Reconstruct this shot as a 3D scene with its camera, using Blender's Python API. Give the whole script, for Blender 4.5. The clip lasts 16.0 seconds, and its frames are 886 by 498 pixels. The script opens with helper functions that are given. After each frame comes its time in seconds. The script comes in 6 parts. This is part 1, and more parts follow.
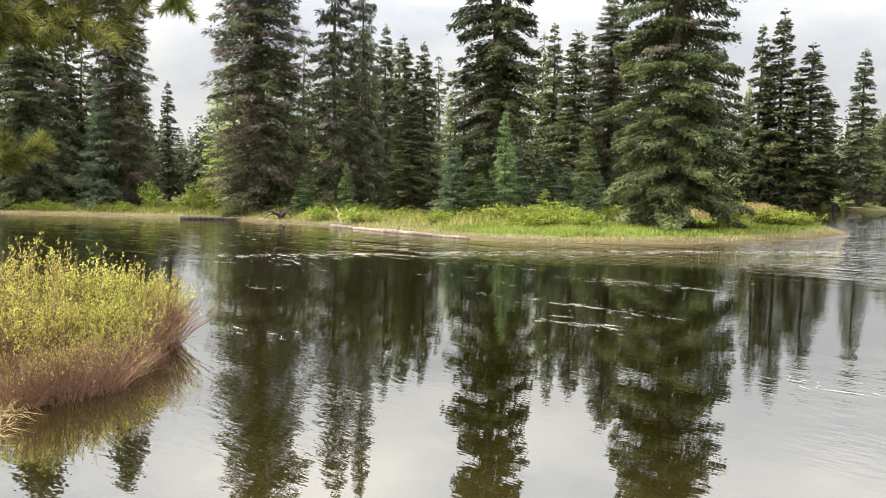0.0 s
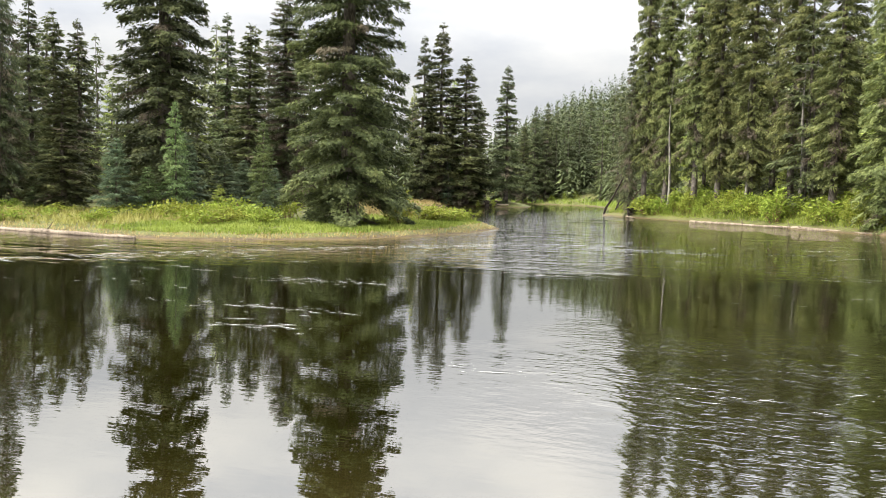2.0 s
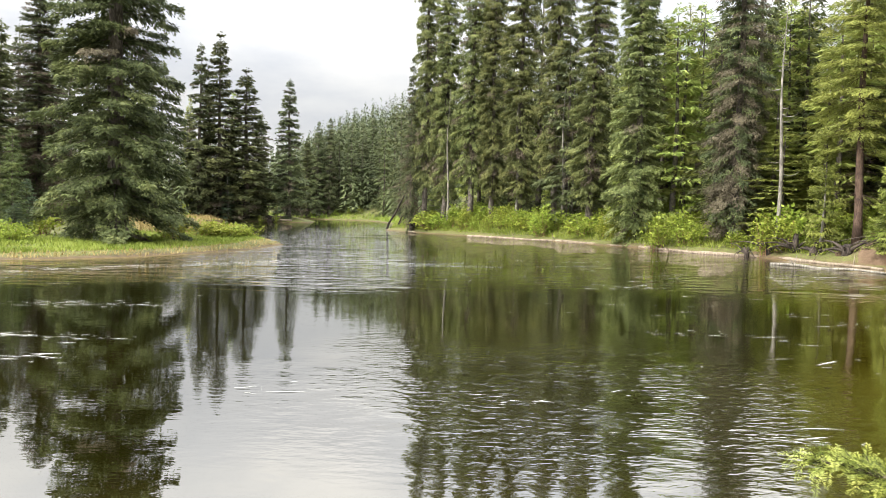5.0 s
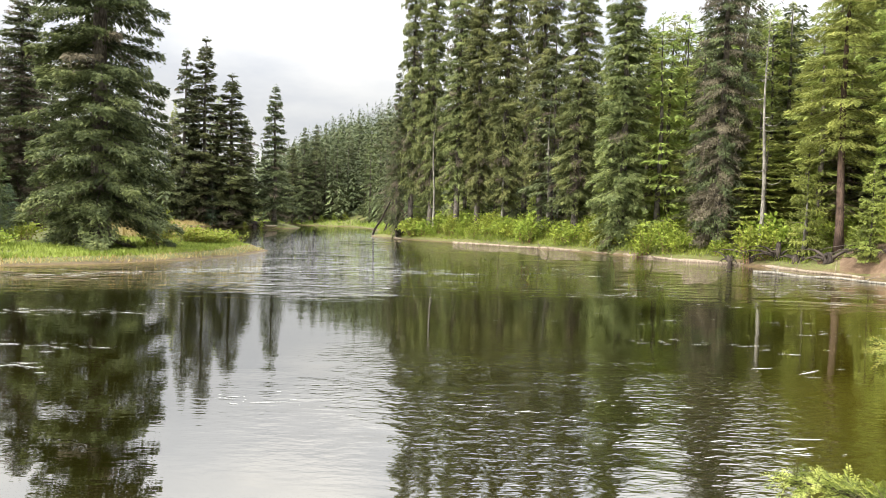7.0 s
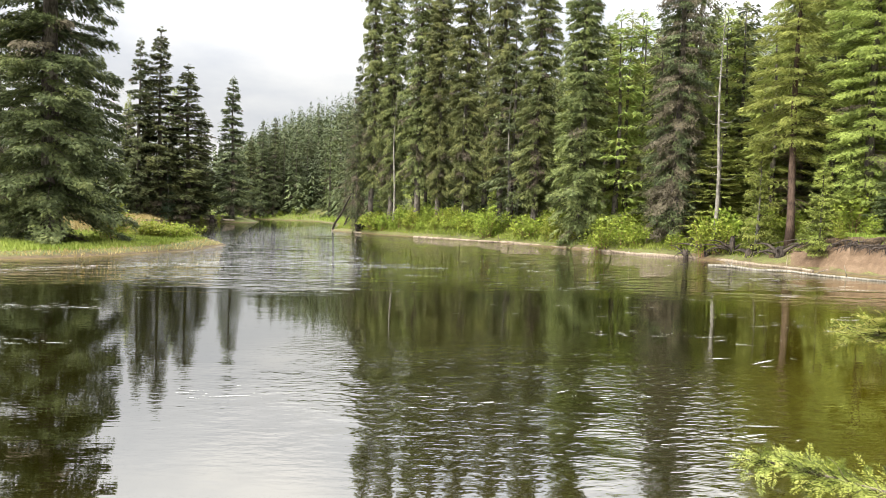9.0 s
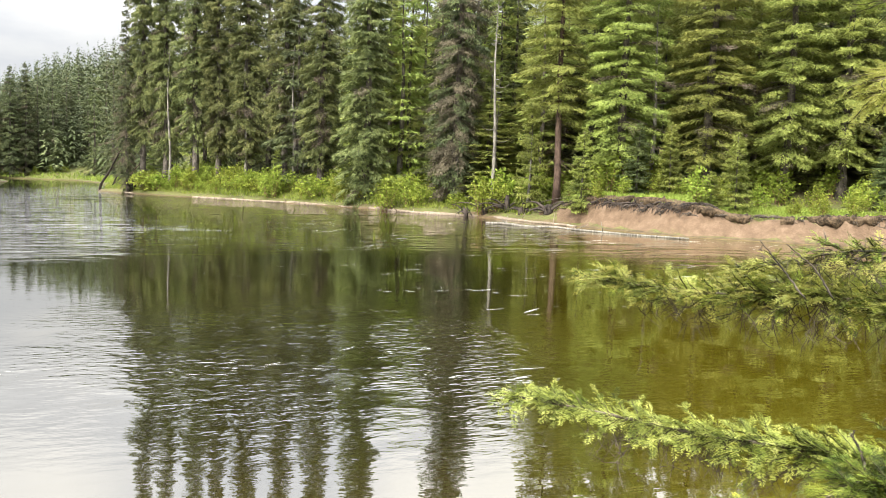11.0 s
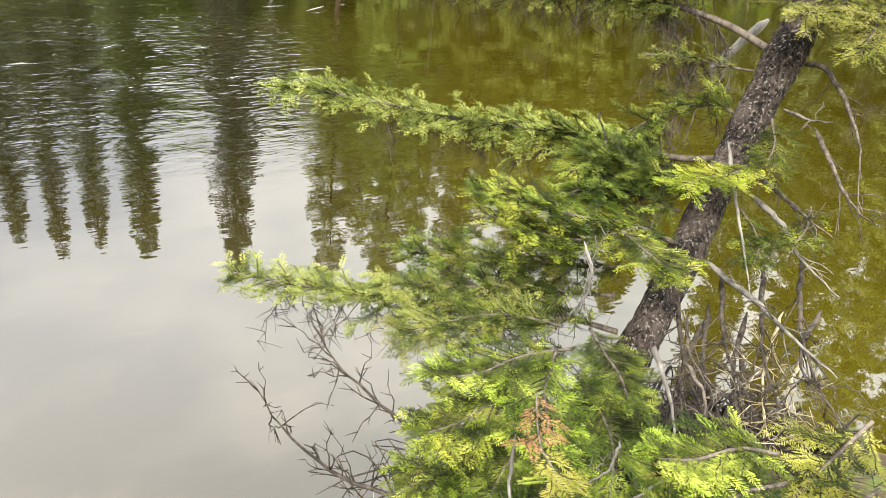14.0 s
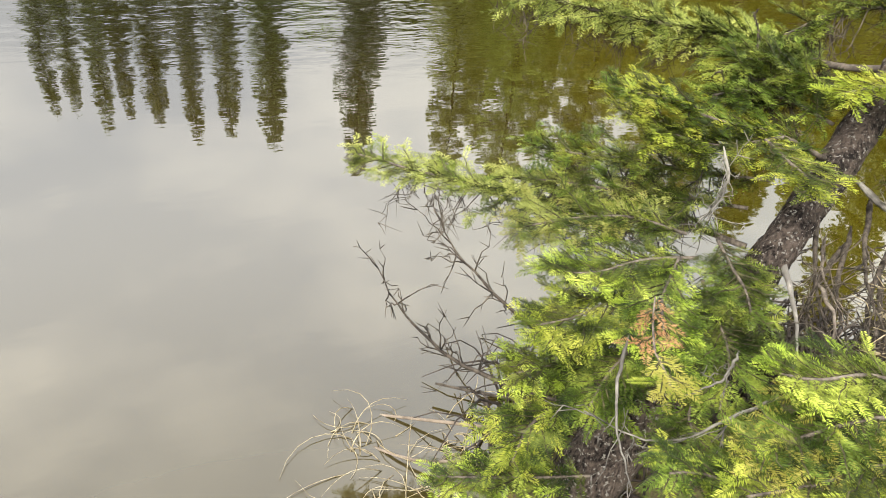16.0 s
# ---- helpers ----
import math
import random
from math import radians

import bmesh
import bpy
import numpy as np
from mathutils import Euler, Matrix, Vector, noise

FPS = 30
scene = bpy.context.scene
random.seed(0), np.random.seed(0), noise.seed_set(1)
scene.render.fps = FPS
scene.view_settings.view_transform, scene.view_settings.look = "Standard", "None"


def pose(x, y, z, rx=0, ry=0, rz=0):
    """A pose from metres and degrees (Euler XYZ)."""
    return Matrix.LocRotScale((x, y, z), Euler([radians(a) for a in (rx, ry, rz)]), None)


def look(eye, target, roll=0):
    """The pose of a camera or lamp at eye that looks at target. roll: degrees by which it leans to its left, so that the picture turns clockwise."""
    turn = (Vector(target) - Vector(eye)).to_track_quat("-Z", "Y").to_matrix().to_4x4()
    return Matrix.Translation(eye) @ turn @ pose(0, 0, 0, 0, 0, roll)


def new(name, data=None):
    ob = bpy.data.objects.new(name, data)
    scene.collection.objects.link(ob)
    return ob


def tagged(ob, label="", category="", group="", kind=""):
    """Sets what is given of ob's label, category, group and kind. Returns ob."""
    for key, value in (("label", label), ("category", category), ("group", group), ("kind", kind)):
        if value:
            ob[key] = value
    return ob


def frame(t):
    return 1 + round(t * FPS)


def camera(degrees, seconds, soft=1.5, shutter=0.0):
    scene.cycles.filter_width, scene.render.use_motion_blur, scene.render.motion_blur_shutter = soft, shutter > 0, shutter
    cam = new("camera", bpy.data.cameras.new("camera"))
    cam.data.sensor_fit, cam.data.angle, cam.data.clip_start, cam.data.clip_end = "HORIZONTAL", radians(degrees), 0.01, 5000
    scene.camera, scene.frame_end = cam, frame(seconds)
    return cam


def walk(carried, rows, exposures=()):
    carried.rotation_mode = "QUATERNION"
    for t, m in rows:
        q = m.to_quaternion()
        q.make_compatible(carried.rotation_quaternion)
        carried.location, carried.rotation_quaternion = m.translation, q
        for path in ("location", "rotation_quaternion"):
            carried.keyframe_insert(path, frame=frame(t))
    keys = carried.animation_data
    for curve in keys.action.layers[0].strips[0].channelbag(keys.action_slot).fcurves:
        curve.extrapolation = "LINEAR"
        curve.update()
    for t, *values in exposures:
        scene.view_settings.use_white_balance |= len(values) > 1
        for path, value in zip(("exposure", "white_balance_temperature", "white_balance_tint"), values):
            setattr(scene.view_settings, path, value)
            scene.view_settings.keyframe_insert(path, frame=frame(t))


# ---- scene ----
cam = camera(61.83, 16.0, soft=0.5)

# seconds, eye in metres, then heading (clockwise from +y), pitch and lean in degrees
WALK = [
    (0.0, 0.004, -0.056, 1.955, -42.17, -4.34, 0.75),
    (0.5, 0.020, -0.071, 1.968, -37.88, -4.40, 0.79),
    (1.0, 0.024, -0.055, 1.987, -31.77, -4.34, 0.96),
    (1.5, 0.020, 0.006, 1.994, -24.63, -4.22, 1.13),
    (2.0, 0.011, 0.045, 1.998, -17.66, -4.19, 1.34),
    (2.5, -0.002, 0.044, 1.998, -11.85, -4.23, 1.38),
    (3.0, -0.015, -0.006, 1.995, -7.54, -4.14, 1.36),
    (3.5, -0.027, 0.004, 2.000, -4.60, -3.85, 1.35),
    (4.0, -0.030, 0.016, 1.999, -2.84, -3.36, 1.34),
    (6.5, -0.023, 0.029, 2.031, -0.27, -2.14, 1.74),
    (7.0, -0.023, 0.032, 2.044, 0.00, -2.09, 1.73),
    (7.5, -0.026, 0.028, 2.027, 0.32, -2.06, 1.73),
    (8.0, -0.042, 0.035, 2.015, 0.78, -2.13, 1.77),
    (8.2, -0.054, 0.041, 2.012, 1.03, -2.17, 1.82),
    (10.3, -0.056, -0.007, 2.022, 11.86, -3.69, 1.71),
    (10.5, -0.062, -0.042, 2.031, 13.97, -4.04, 1.75),
    (11.0, -0.016, -0.022, 2.015, 19.53, -4.98, 1.94),
    (11.5, -0.002, -0.028, 2.012, 24.84, -5.93, 2.07),
    (12.0, 0.021, -0.025, 2.011, 29.31, -6.89, 2.22),
    (12.5, 0.038, -0.022, 2.009, 32.99, -8.17, 2.47),
    (13.0, 0.057, -0.022, 2.006, 35.90, -9.89, 2.65),
    (13.5, 0.057, -0.020, 1.977, 37.57, -16.89, 4.14),
    (14.0, 0.052, -0.008, 1.950, 37.65, -26.27, 6.30),
    (14.5, 0.043, -0.009, 1.937, 36.52, -30.85, 7.05),
    (15.0, 0.042, -0.012, 1.928, 34.45, -32.84, 6.76),
    (15.5, 0.036, -0.013, 1.910, 32.06, -33.90, 6.72),
    (16.0, 0.027, -0.012, 1.903, 28.61, -34.21, 6.68),
]


def aim(x, y, z, heading, pitch, lean):
    a, b = radians(heading), radians(pitch)
    way = Vector((math.sin(a) * math.cos(b), math.cos(a) * math.cos(b), math.sin(b)))
    eye = Vector((x, y, z))
    return look(eye, eye + way, lean)


walk(cam, [(row[0], aim(*row[1:])) for row in WALK],
     [(0.0, 1.1), (4.0, 1.2), (8.0, 1.21), (10.3, 1.25), (11.0, 1.31), (12.8, 1.40), (14.0, 1.0), (16.0, 0.84)])

SKY_LOW, SKY_HIGH = 0.37, 3.0
SUN_POWER = 3.5
WAVE = 0.004

# ---- light: an overcast sky, brighter towards the zenith, with a faint veiled sun ----
world = bpy.data.worlds.new("overcast_sky")
scene.world = world
world.use_nodes = True
wn, wl = world.node_tree.nodes, world.node_tree.links
wn.clear()
w_out = wn.new("ShaderNodeOutputWorld")
w_bg = wn.new("ShaderNodeBackground")
w_sky = wn.new("ShaderNodeTexSky")
w_sky.sky_type = "NISHITA"
w_sky.sun_disc = False
w_sky.sun_elevation, w_sky.sun_rotation = radians(40), radians(237)
w_dim = wn.new("ShaderNodeMixRGB")
w_dim.blend_type = "MULTIPLY"
w_dim.inputs[0].default_value = 1.0
w_dim.inputs[2].default_value = (0.08, 0.08, 0.08, 1)
wl.new(w_sky.outputs[0], w_dim.inputs[1])
w_co = wn.new("ShaderNodeTexCoord")
w_sep = wn.new("ShaderNodeSeparateXYZ")
wl.new(w_co.outputs["Generated"], w_sep.inputs[0])
# clouds: soft grey masses, flattened towards the horizon
w_map = wn.new("ShaderNodeMapping")
w_map.inputs["Scale"].default_value = (1.0, 1.0, 2.6)
wl.new(w_co.outputs["Generated"], w_map.inputs[0])
w_noise = wn.new("ShaderNodeTexNoise")
w_noise.inputs["Scale"].default_value = 3.0
w_noise.inputs["Detail"].default_value = 6
w_noise.inputs["Roughness"].default_value = 0.52
wl.new(w_map.outputs[0], w_noise.inputs["Vector"])
w_rampc = wn.new("ShaderNodeValToRGB")
w_rampc.color_ramp.elements[0].position, w_rampc.color_ramp.elements[1].position = 0.37, 0.63
w_rampc.color_ramp.elements[0].color = (0.72, 0.745, 0.80, 1)
w_rampc.color_ramp.elements[1].color = (1.10, 1.08, 1.04, 1)
wl.new(w_noise.outputs[0], w_rampc.inputs[0])
w_lift = wn.new("ShaderNodeMapRange")
w_lift.interpolation_type = "SMOOTHSTEP"
w_lift.inputs["From Min"].default_value, w_lift.inputs["From Max"].default_value = 0.09, 1.0
w_lift.inputs["To Min"].default_value, w_lift.inputs["To Max"].default_value = SKY_LOW, SKY_HIGH
wl.new(w_sep.outputs[2], w_lift.inputs[0])
w_mul = wn.new("ShaderNodeMixRGB")
w_mul.blend_type = "MULTIPLY"
w_mul.inputs[0].default_value = 1.0
wl.new(w_rampc.outputs[0], w_mul.inputs[1])
wl.new(w_lift.outputs[0], w_mul.inputs[2])
w_mix = wn.new("ShaderNodeMixRGB")
w_mix.inputs[0].default_value = 0.94
wl.new(w_dim.outputs[0], w_mix.inputs[1])
wl.new(w_mul.outputs[0], w_mix.inputs[2])
wl.new(w_mix.outputs[0], w_bg.inputs[0])
wl.new(w_bg.outputs[0], w_out.inputs[0])

sun = new("veiled_sun", bpy.data.lights.new("veiled_sun", "SUN"))
sun.data.energy, sun.data.angle, sun.data.color = SUN_POWER, radians(18), (1.0, 0.96, 0.87)
sun.matrix_world = look((-70, -45, 70), (0, 0, 0))


# ---- materials ----
def material(name, rough=0.6, spec=0.3):
    m = bpy.data.materials.new(name)
    m.use_nodes = True
    n, l = m.node_tree.nodes, m.node_tree.links
    b = n["Principled BSDF"]
    b.inputs["Roughness"].default_value = rough
    b.inputs["Specular IOR Level"].default_value = spec
    return m, n, l, b


def noise_node(n, l, scale, detail=4, rough=0.55, vector=None, stretch=None):
    t = n.new("ShaderNodeTexNoise")
    t.inputs["Scale"].default_value = scale
    t.inputs["Detail"].default_value = detail
    t.inputs["Roughness"].default_value = rough
    if vector is not None:
        if stretch:
            mp = n.new("ShaderNodeMapping")
            mp.inputs["Scale"].default_value = stretch
            l.new(vector, mp.inputs[0])
            vector = mp.outputs[0]
        l.new(vector, t.inputs["Vector"])
    return t.outputs[0]


def ramp(n, l, fac, stops):
    r = n.new("ShaderNodeValToRGB")
    e = r.color_ramp.elements
    while len(e) < len(stops):
        e.new(0.5)
    for k, (p, c) in enumerate(stops):
        e[k].position = p
        e[k].color = (*c, 1)
    l.new(fac, r.inputs[0])
    return r.outputs[0]


def mix(n, l, fac, a, b, blend="MIX"):
    q = n.new("ShaderNodeMixRGB")
    q.blend_type = blend
    for k, v in ((0, fac), (1, a), (2, b)):
        if isinstance(v, (int, float)):
            q.inputs[k].default_value = v
        elif isinstance(v, tuple):
            q.inputs[k].default_value = (*v, 1)
        else:
            l.new(v, q.inputs[k])
    return q.outputs[0]


def math_node(n, l, op, a, b=0.0, clamp=False):
    q = n.new("ShaderNodeMath")
    q.operation, q.use_clamp = op, clamp
    for k, v in ((0, a), (1, b)):
        if isinstance(v, (int, float)):
            q.inputs[k].default_value = v
        else:
            l.new(v, q.inputs[k])
    return q.outputs[0]


def smooth_range(n, l, v, lo, hi, to_lo=0.0, to_hi=1.0):
    q = n.new("ShaderNodeMapRange")
    q.interpolation_type = "SMOOTHSTEP"
    for k, w in zip(("From Min", "From Max", "To Min", "To Max"), (lo, hi, to_lo, to_hi)):
        q.inputs[k].default_value = w
    l.new(v, q.inputs[0])
    return q.outputs[0]


def bump(n, l, b, height, dist, strength=1.0):
    q = n.new("ShaderNodeBump")
    q.inputs["Distance"].default_value = dist
    q.inputs["Strength"].default_value = strength
    l.new(height, q.inputs["Height"])
    l.new(q.outputs[0], b.inputs["Normal"])


def foliage(name, dark, light, tip, rough=0.55, patch=0.7, through_light=0.36, speckle=0.45):
    """Needles or leaves: colour varies from sprig to sprig, in patches and from plant to plant."""
    m, n, l, b = material(name, rough, 0.14)
    geo, info, co = n.new("ShaderNodeNewGeometry"), n.new("ShaderNodeObjectInfo"), n.new("ShaderNodeTexCoord")
    isl = geo.outputs["Random Per Island"]
    pat = noise_node(n, l, patch, 3, 0.6, co.outputs["Object"])
    fac = math_node(n, l, "ADD", math_node(n, l, "MULTIPLY", isl, speckle), math_node(n, l, "MULTIPLY", smooth_range(n, l, pat, 0.3, 0.7), 1 - speckle))
    col = ramp(n, l, fac, [(0.05, dark), (0.55, light), (0.97, tip)])
    hsv = n.new("ShaderNodeHueSaturation")
    l.new(math_node(n, l, "ADD", math_node(n, l, "MULTIPLY", info.outputs["Random"], 0.03), 0.485), hsv.inputs["Hue"])
    l.new(math_node(n, l, "ADD", math_node(n, l, "MULTIPLY", info.outputs["Random"], 0.35), 0.82), hsv.inputs["Value"])
    l.new(col, hsv.inputs["Color"])
    l.new(hsv.outputs[0], b.inputs["Base Color"])
    if through_light:
        tr = n.new("ShaderNodeBsdfTranslucent")
        l.new(hsv.outputs[0], tr.inputs[0])
        mx = n.new("ShaderNodeMixShader")
        mx.inputs[0].default_value = through_light
        l.new(b.outputs[0], mx.inputs[1])
        l.new(tr.outputs[0], mx.inputs[2])
        l.new(mx.outputs[0], n["Material Output"].inputs[0])
    return m


def bark(name, dark, light, scale=6.0, stretch=(1, 1, 0.25), depth=0.02, rough=0.85, spots=None):
    m, n, l, b = material(name, rough, 0.2)
    co = n.new("ShaderNodeTexCoord")
    v = co.outputs["Object"]
    big = noise_node(n, l, scale * 0.3, 3, 0.6, v)
    fine = noise_node(n, l, scale * 3, 6, 0.65, v, stretch)
    f = math_node(n, l, "ADD", math_node(n, l, "MULTIPLY", big, 0.4), math_node(n, l, "MULTIPLY", fine, 0.6))
    col = ramp(n, l, f, [(0.43, dark), (0.58, light)])
    if spots:
        sp = noise_node(n, l, scale * 3.5, 3, 0.55, v)
        col = mix(n, l, smooth_range(n, l, sp, 0.57, 0.66), col, spots)
    l.new(col, b.inputs["Base Color"])
    bump(n, l, b, fine, depth)
    return m


M_SPRUCE = foliage("spruce_needles", (0.031, 0.039, 0.017), (0.095, 0.110, 0.045), (0.204, 0.216, 0.083))
M_DARK = foliage("dark_spruce_needles", (0.032, 0.040, 0.020), (0.094, 0.110, 0.050), (0.190, 0.205, 0.088))
M_BLUE = foliage("blue_spruce_needles", (0.040, 0.064, 0.038), (0.110, 0.150, 0.085), (0.220, 0.265, 0.140))
M_FIR = foliage("young_fir_needles", (0.085, 0.105, 0.026), (0.220, 0.255, 0.062), (0.390, 0.425, 0.110))
M_LARCH = foliage("larch_needles", (0.150, 0.190, 0.045), (0.290, 0.335, 0.092), (0.420, 0.450, 0.135))
M_YOUNG = foliage("young_spruce_needles", (0.050, 0.075, 0.030), (0.140, 0.185, 0.070), (0.280, 0.330, 0.125))
# lit copy of the fir needles, sunlight put into a paler colour
M_SUNLIT = foliage("sunlit_fir_needles", (0.207, 0.225, 0.047), (0.390, 0.400, 0.104), (0.540, 0.530, 0.173), 0.5, 12.0, 0.5, 0.18)
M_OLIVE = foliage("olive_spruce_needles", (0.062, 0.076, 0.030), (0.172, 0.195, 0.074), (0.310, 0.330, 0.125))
M_MOSSY = foliage("mossy_fir_needles", (0.090, 0.110, 0.030), (0.265, 0.300, 0.078), (0.450, 0.480, 0.140))
M_DRYGRASS = foliage("yellowing_grass", (0.150, 0.140, 0.035), (0.260, 0.240, 0.070), (0.350, 0.310, 0.120), 0.6, 0.4)
M_BANKWILLOW = foliage("bank_willow_leaves", (0.110, 0.140, 0.018), (0.200, 0.240, 0.035), (0.300, 0.320, 0.060), 0.55, 1.0)
M_BROWN = foliage("dry_brown_twigs", (0.056, 0.047, 0.033), (0.132, 0.110, 0.078), (0.215, 0.180, 0.125), 0.8)
M_SHRUB = foliage("shrub_leaves", (0.100, 0.135, 0.018), (0.225, 0.275, 0.042), (0.370, 0.420, 0.075), 0.5, 1.5)
M_WILLOW = foliage("willow_leaves", (0.240, 0.255, 0.040), (0.440, 0.435, 0.085), (0.600, 0.560, 0.160), 0.5, 2.0, 0.45)
M_GRASS = foliage("grass_blades", (0.110, 0.150, 0.024), (0.210, 0.270, 0.045), (0.310, 0.350, 0.085), 0.55, 0.5)
M_SEDGE = foliage("dry_sedge", (0.180, 0.125, 0.050), (0.300, 0.220, 0.100), (0.380, 0.290, 0.150), 0.65, 0.8)
M_FARWOOD = foliage("distant_conifers", (0.048, 0.058, 0.027), (0.080, 0.094, 0.042), (0.125, 0.140, 0.060), 0.6, 0.05, 0.0)
# near-black needles: the shade inside the near fir's boughs put into colour
M_NEARSHADE = foliage("shade_dark_fir_needles", (0.007, 0.013, 0.003), (0.042, 0.059, 0.011), (0.170, 0.190, 0.038), 0.5, 12.0, 0.18, 0.18)
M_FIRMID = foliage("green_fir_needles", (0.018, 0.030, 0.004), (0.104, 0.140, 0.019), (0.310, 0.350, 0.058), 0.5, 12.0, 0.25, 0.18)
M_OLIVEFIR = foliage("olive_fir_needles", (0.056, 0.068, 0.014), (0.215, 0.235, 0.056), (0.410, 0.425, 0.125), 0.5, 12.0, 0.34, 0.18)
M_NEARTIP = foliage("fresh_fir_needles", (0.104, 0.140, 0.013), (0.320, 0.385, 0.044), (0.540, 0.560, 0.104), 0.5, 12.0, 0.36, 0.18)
M_RUST = foliage("dead_fir_needles", (0.170, 0.085, 0.040), (0.290, 0.150, 0.070), (0.380, 0.230, 0.110), 0.6, 12.0, 0.2, 0.18)
M_YELLOW = foliage("yellowing_fir_needles", (0.230, 0.230, 0.040), (0.360, 0.340, 0.070), (0.480, 0.440, 0.120), 0.5, 12.0, 0.48, 0.18)
M_PINE = foliage("pine_needles", (0.030, 0.038, 0.009), (0.150, 0.162, 0.038), (0.430, 0.420, 0.120), 0.45, 9.0, 0.3)
M_BARK = bark("spruce_bark", (0.045, 0.038, 0.032), (0.150, 0.130, 0.110), 5.0)
M_REDBARK = bark("red_pine_bark", (0.040, 0.026, 0.020), (0.105, 0.070, 0.052), 5.0)
M_PALE = bark("weathered_dead_wood", (0.085, 0.078, 0.067), (0.255, 0.235, 0.200), 6.0, (1, 1, 0.15))
M_BLEACHED = bark("bleached_wood", (0.14, 0.128, 0.112), (0.34, 0.315, 0.275), 6.0, (1, 1, 0.15), 0.004)
M_DRIFT = bark("driftwood", (0.110, 0.086, 0.064), (0.270, 0.218, 0.165), 5.0, (1, 1, 1), 0.004)
M_STUMP = bark("wet_black_stump", (0.015, 0.012, 0.010), (0.070, 0.055, 0.045), 6.0)
M_FIRBARK = bark("fir_bark", (0.010, 0.007, 0.006), (0.120, 0.092, 0.075), 30.0, (1, 1, 0.55), 0.03, 0.85, (0.27, 0.25, 0.22))
M_TWIG = bark("grey_twig_bark", (0.048, 0.039, 0.031), (0.170, 0.140, 0.112), 20.0, (1, 1, 0.4), 0.003)
M_DARKTWIG = bark("dark_dead_twig", (0.025, 0.020, 0.016), (0.100, 0.082, 0.064), 20.0, (1, 1, 0.4), 0.003)
M_TURF = bark("dark_turf_soil", (0.026, 0.018, 0.011), (0.130, 0.092, 0.055), 3.0, (1, 1, 1), 0.08, 0.95)
M_GREENTWIG = bark("green_brown_twig", (0.020, 0.018, 0.008), (0.080, 0.072, 0.032), 20.0, (1, 1, 0.4), 0.002)
M_STEM = bark("red_willow_stem", (0.100, 0.052, 0.032), (0.270, 0.155, 0.095), 20.0, (1, 1, 0.4), 0.002, 0.6)
M_REED = bark("dead_reed", (0.230, 0.180, 0.100), (0.480, 0.410, 0.270), 20.0, (1, 1, 0.3), 0.002, 0.6)


def ground_material():
    m, n, l, b = material("riverbank_soil_and_grass", 0.9, 0.2)
    geo = n.new("ShaderNodeNewGeometry")
    pos = geo.outputs["Position"]
    sep, nor = n.new("ShaderNodeSeparateXYZ"), n.new("ShaderNodeSeparateXYZ")
    l.new(pos, sep.inputs[0])
    l.new(geo.outputs["True Normal"], nor.inputs[0])
    big = noise_node(n, l, 0.35, 4, 0.6, pos)
    mid = noise_node(n, l, 2.5, 5, 0.6, pos)
    fine = noise_node(n, l, 18, 6, 0.65, pos)
    grass = ramp(n, l, big, [(0.3, (0.060, 0.085, 0.018)), (0.5, (0.120, 0.160, 0.030)), (0.7, (0.170, 0.170, 0.050))])
    litter = ramp(n, l, mid, [(0.3, (0.045, 0.034, 0.020)), (0.7, (0.120, 0.090, 0.050))])
    turf = mix(n, l, smooth_range(n, l, fine, 0.40, 0.62), litter, grass)
    mud = ramp(n, l, mid, [(0.3, (0.050, 0.036, 0.022)), (0.7, (0.120, 0.086, 0.052))])
    shore = math_node(n, l, "ADD", sep.outputs[2], math_node(n, l, "MULTIPLY", big, 0.14))
    col = mix(n, l, smooth_range(n, l, shore, 0.10, 0.24), mud, turf)
    sand = ramp(n, l, math_node(n, l, "ADD", math_node(n, l, "MULTIPLY", mid, 0.6), math_node(n, l, "MULTIPLY", fine, 0.4)),
                [(0.3, (0.070, 0.044, 0.027)), (0.5, (0.125, 0.083, 0.052)), (0.7, (0.195, 0.138, 0.092))])
    sand = mix(n, l, smooth_range(n, l, math_node(n, l, "ADD", sep.outputs[2], math_node(n, l, "MULTIPLY", mid, 0.5)), 1.45, 1.70), sand, (0.075, 0.052, 0.032))
    cut = math_node(n, l, "MULTIPLY", smooth_range(n, l, nor.outputs[2], 0.93, 0.80), smooth_range(n, l, sep.outputs[2], -0.2, 0.02))
    cut = math_node(n, l, "MULTIPLY", cut, smooth_range(n, l, sep.outputs[0], 8.0, 14.0))
    col = mix(n, l, cut, col, sand)
    bed = ramp(n, l, mid, [(0.3, (0.110, 0.085, 0.020)), (0.7, (0.200, 0.150, 0.045))])
    col = mix(n, l, smooth_range(n, l, sep.outputs[2], -0.02, 0.03), bed, col)
    l.new(col, b.inputs["Base Color"])
    bump(n, l, b, math_node(n, l, "ADD", mid, math_node(n, l, "MULTIPLY", fine, 0.4)), 0.08)
    return m


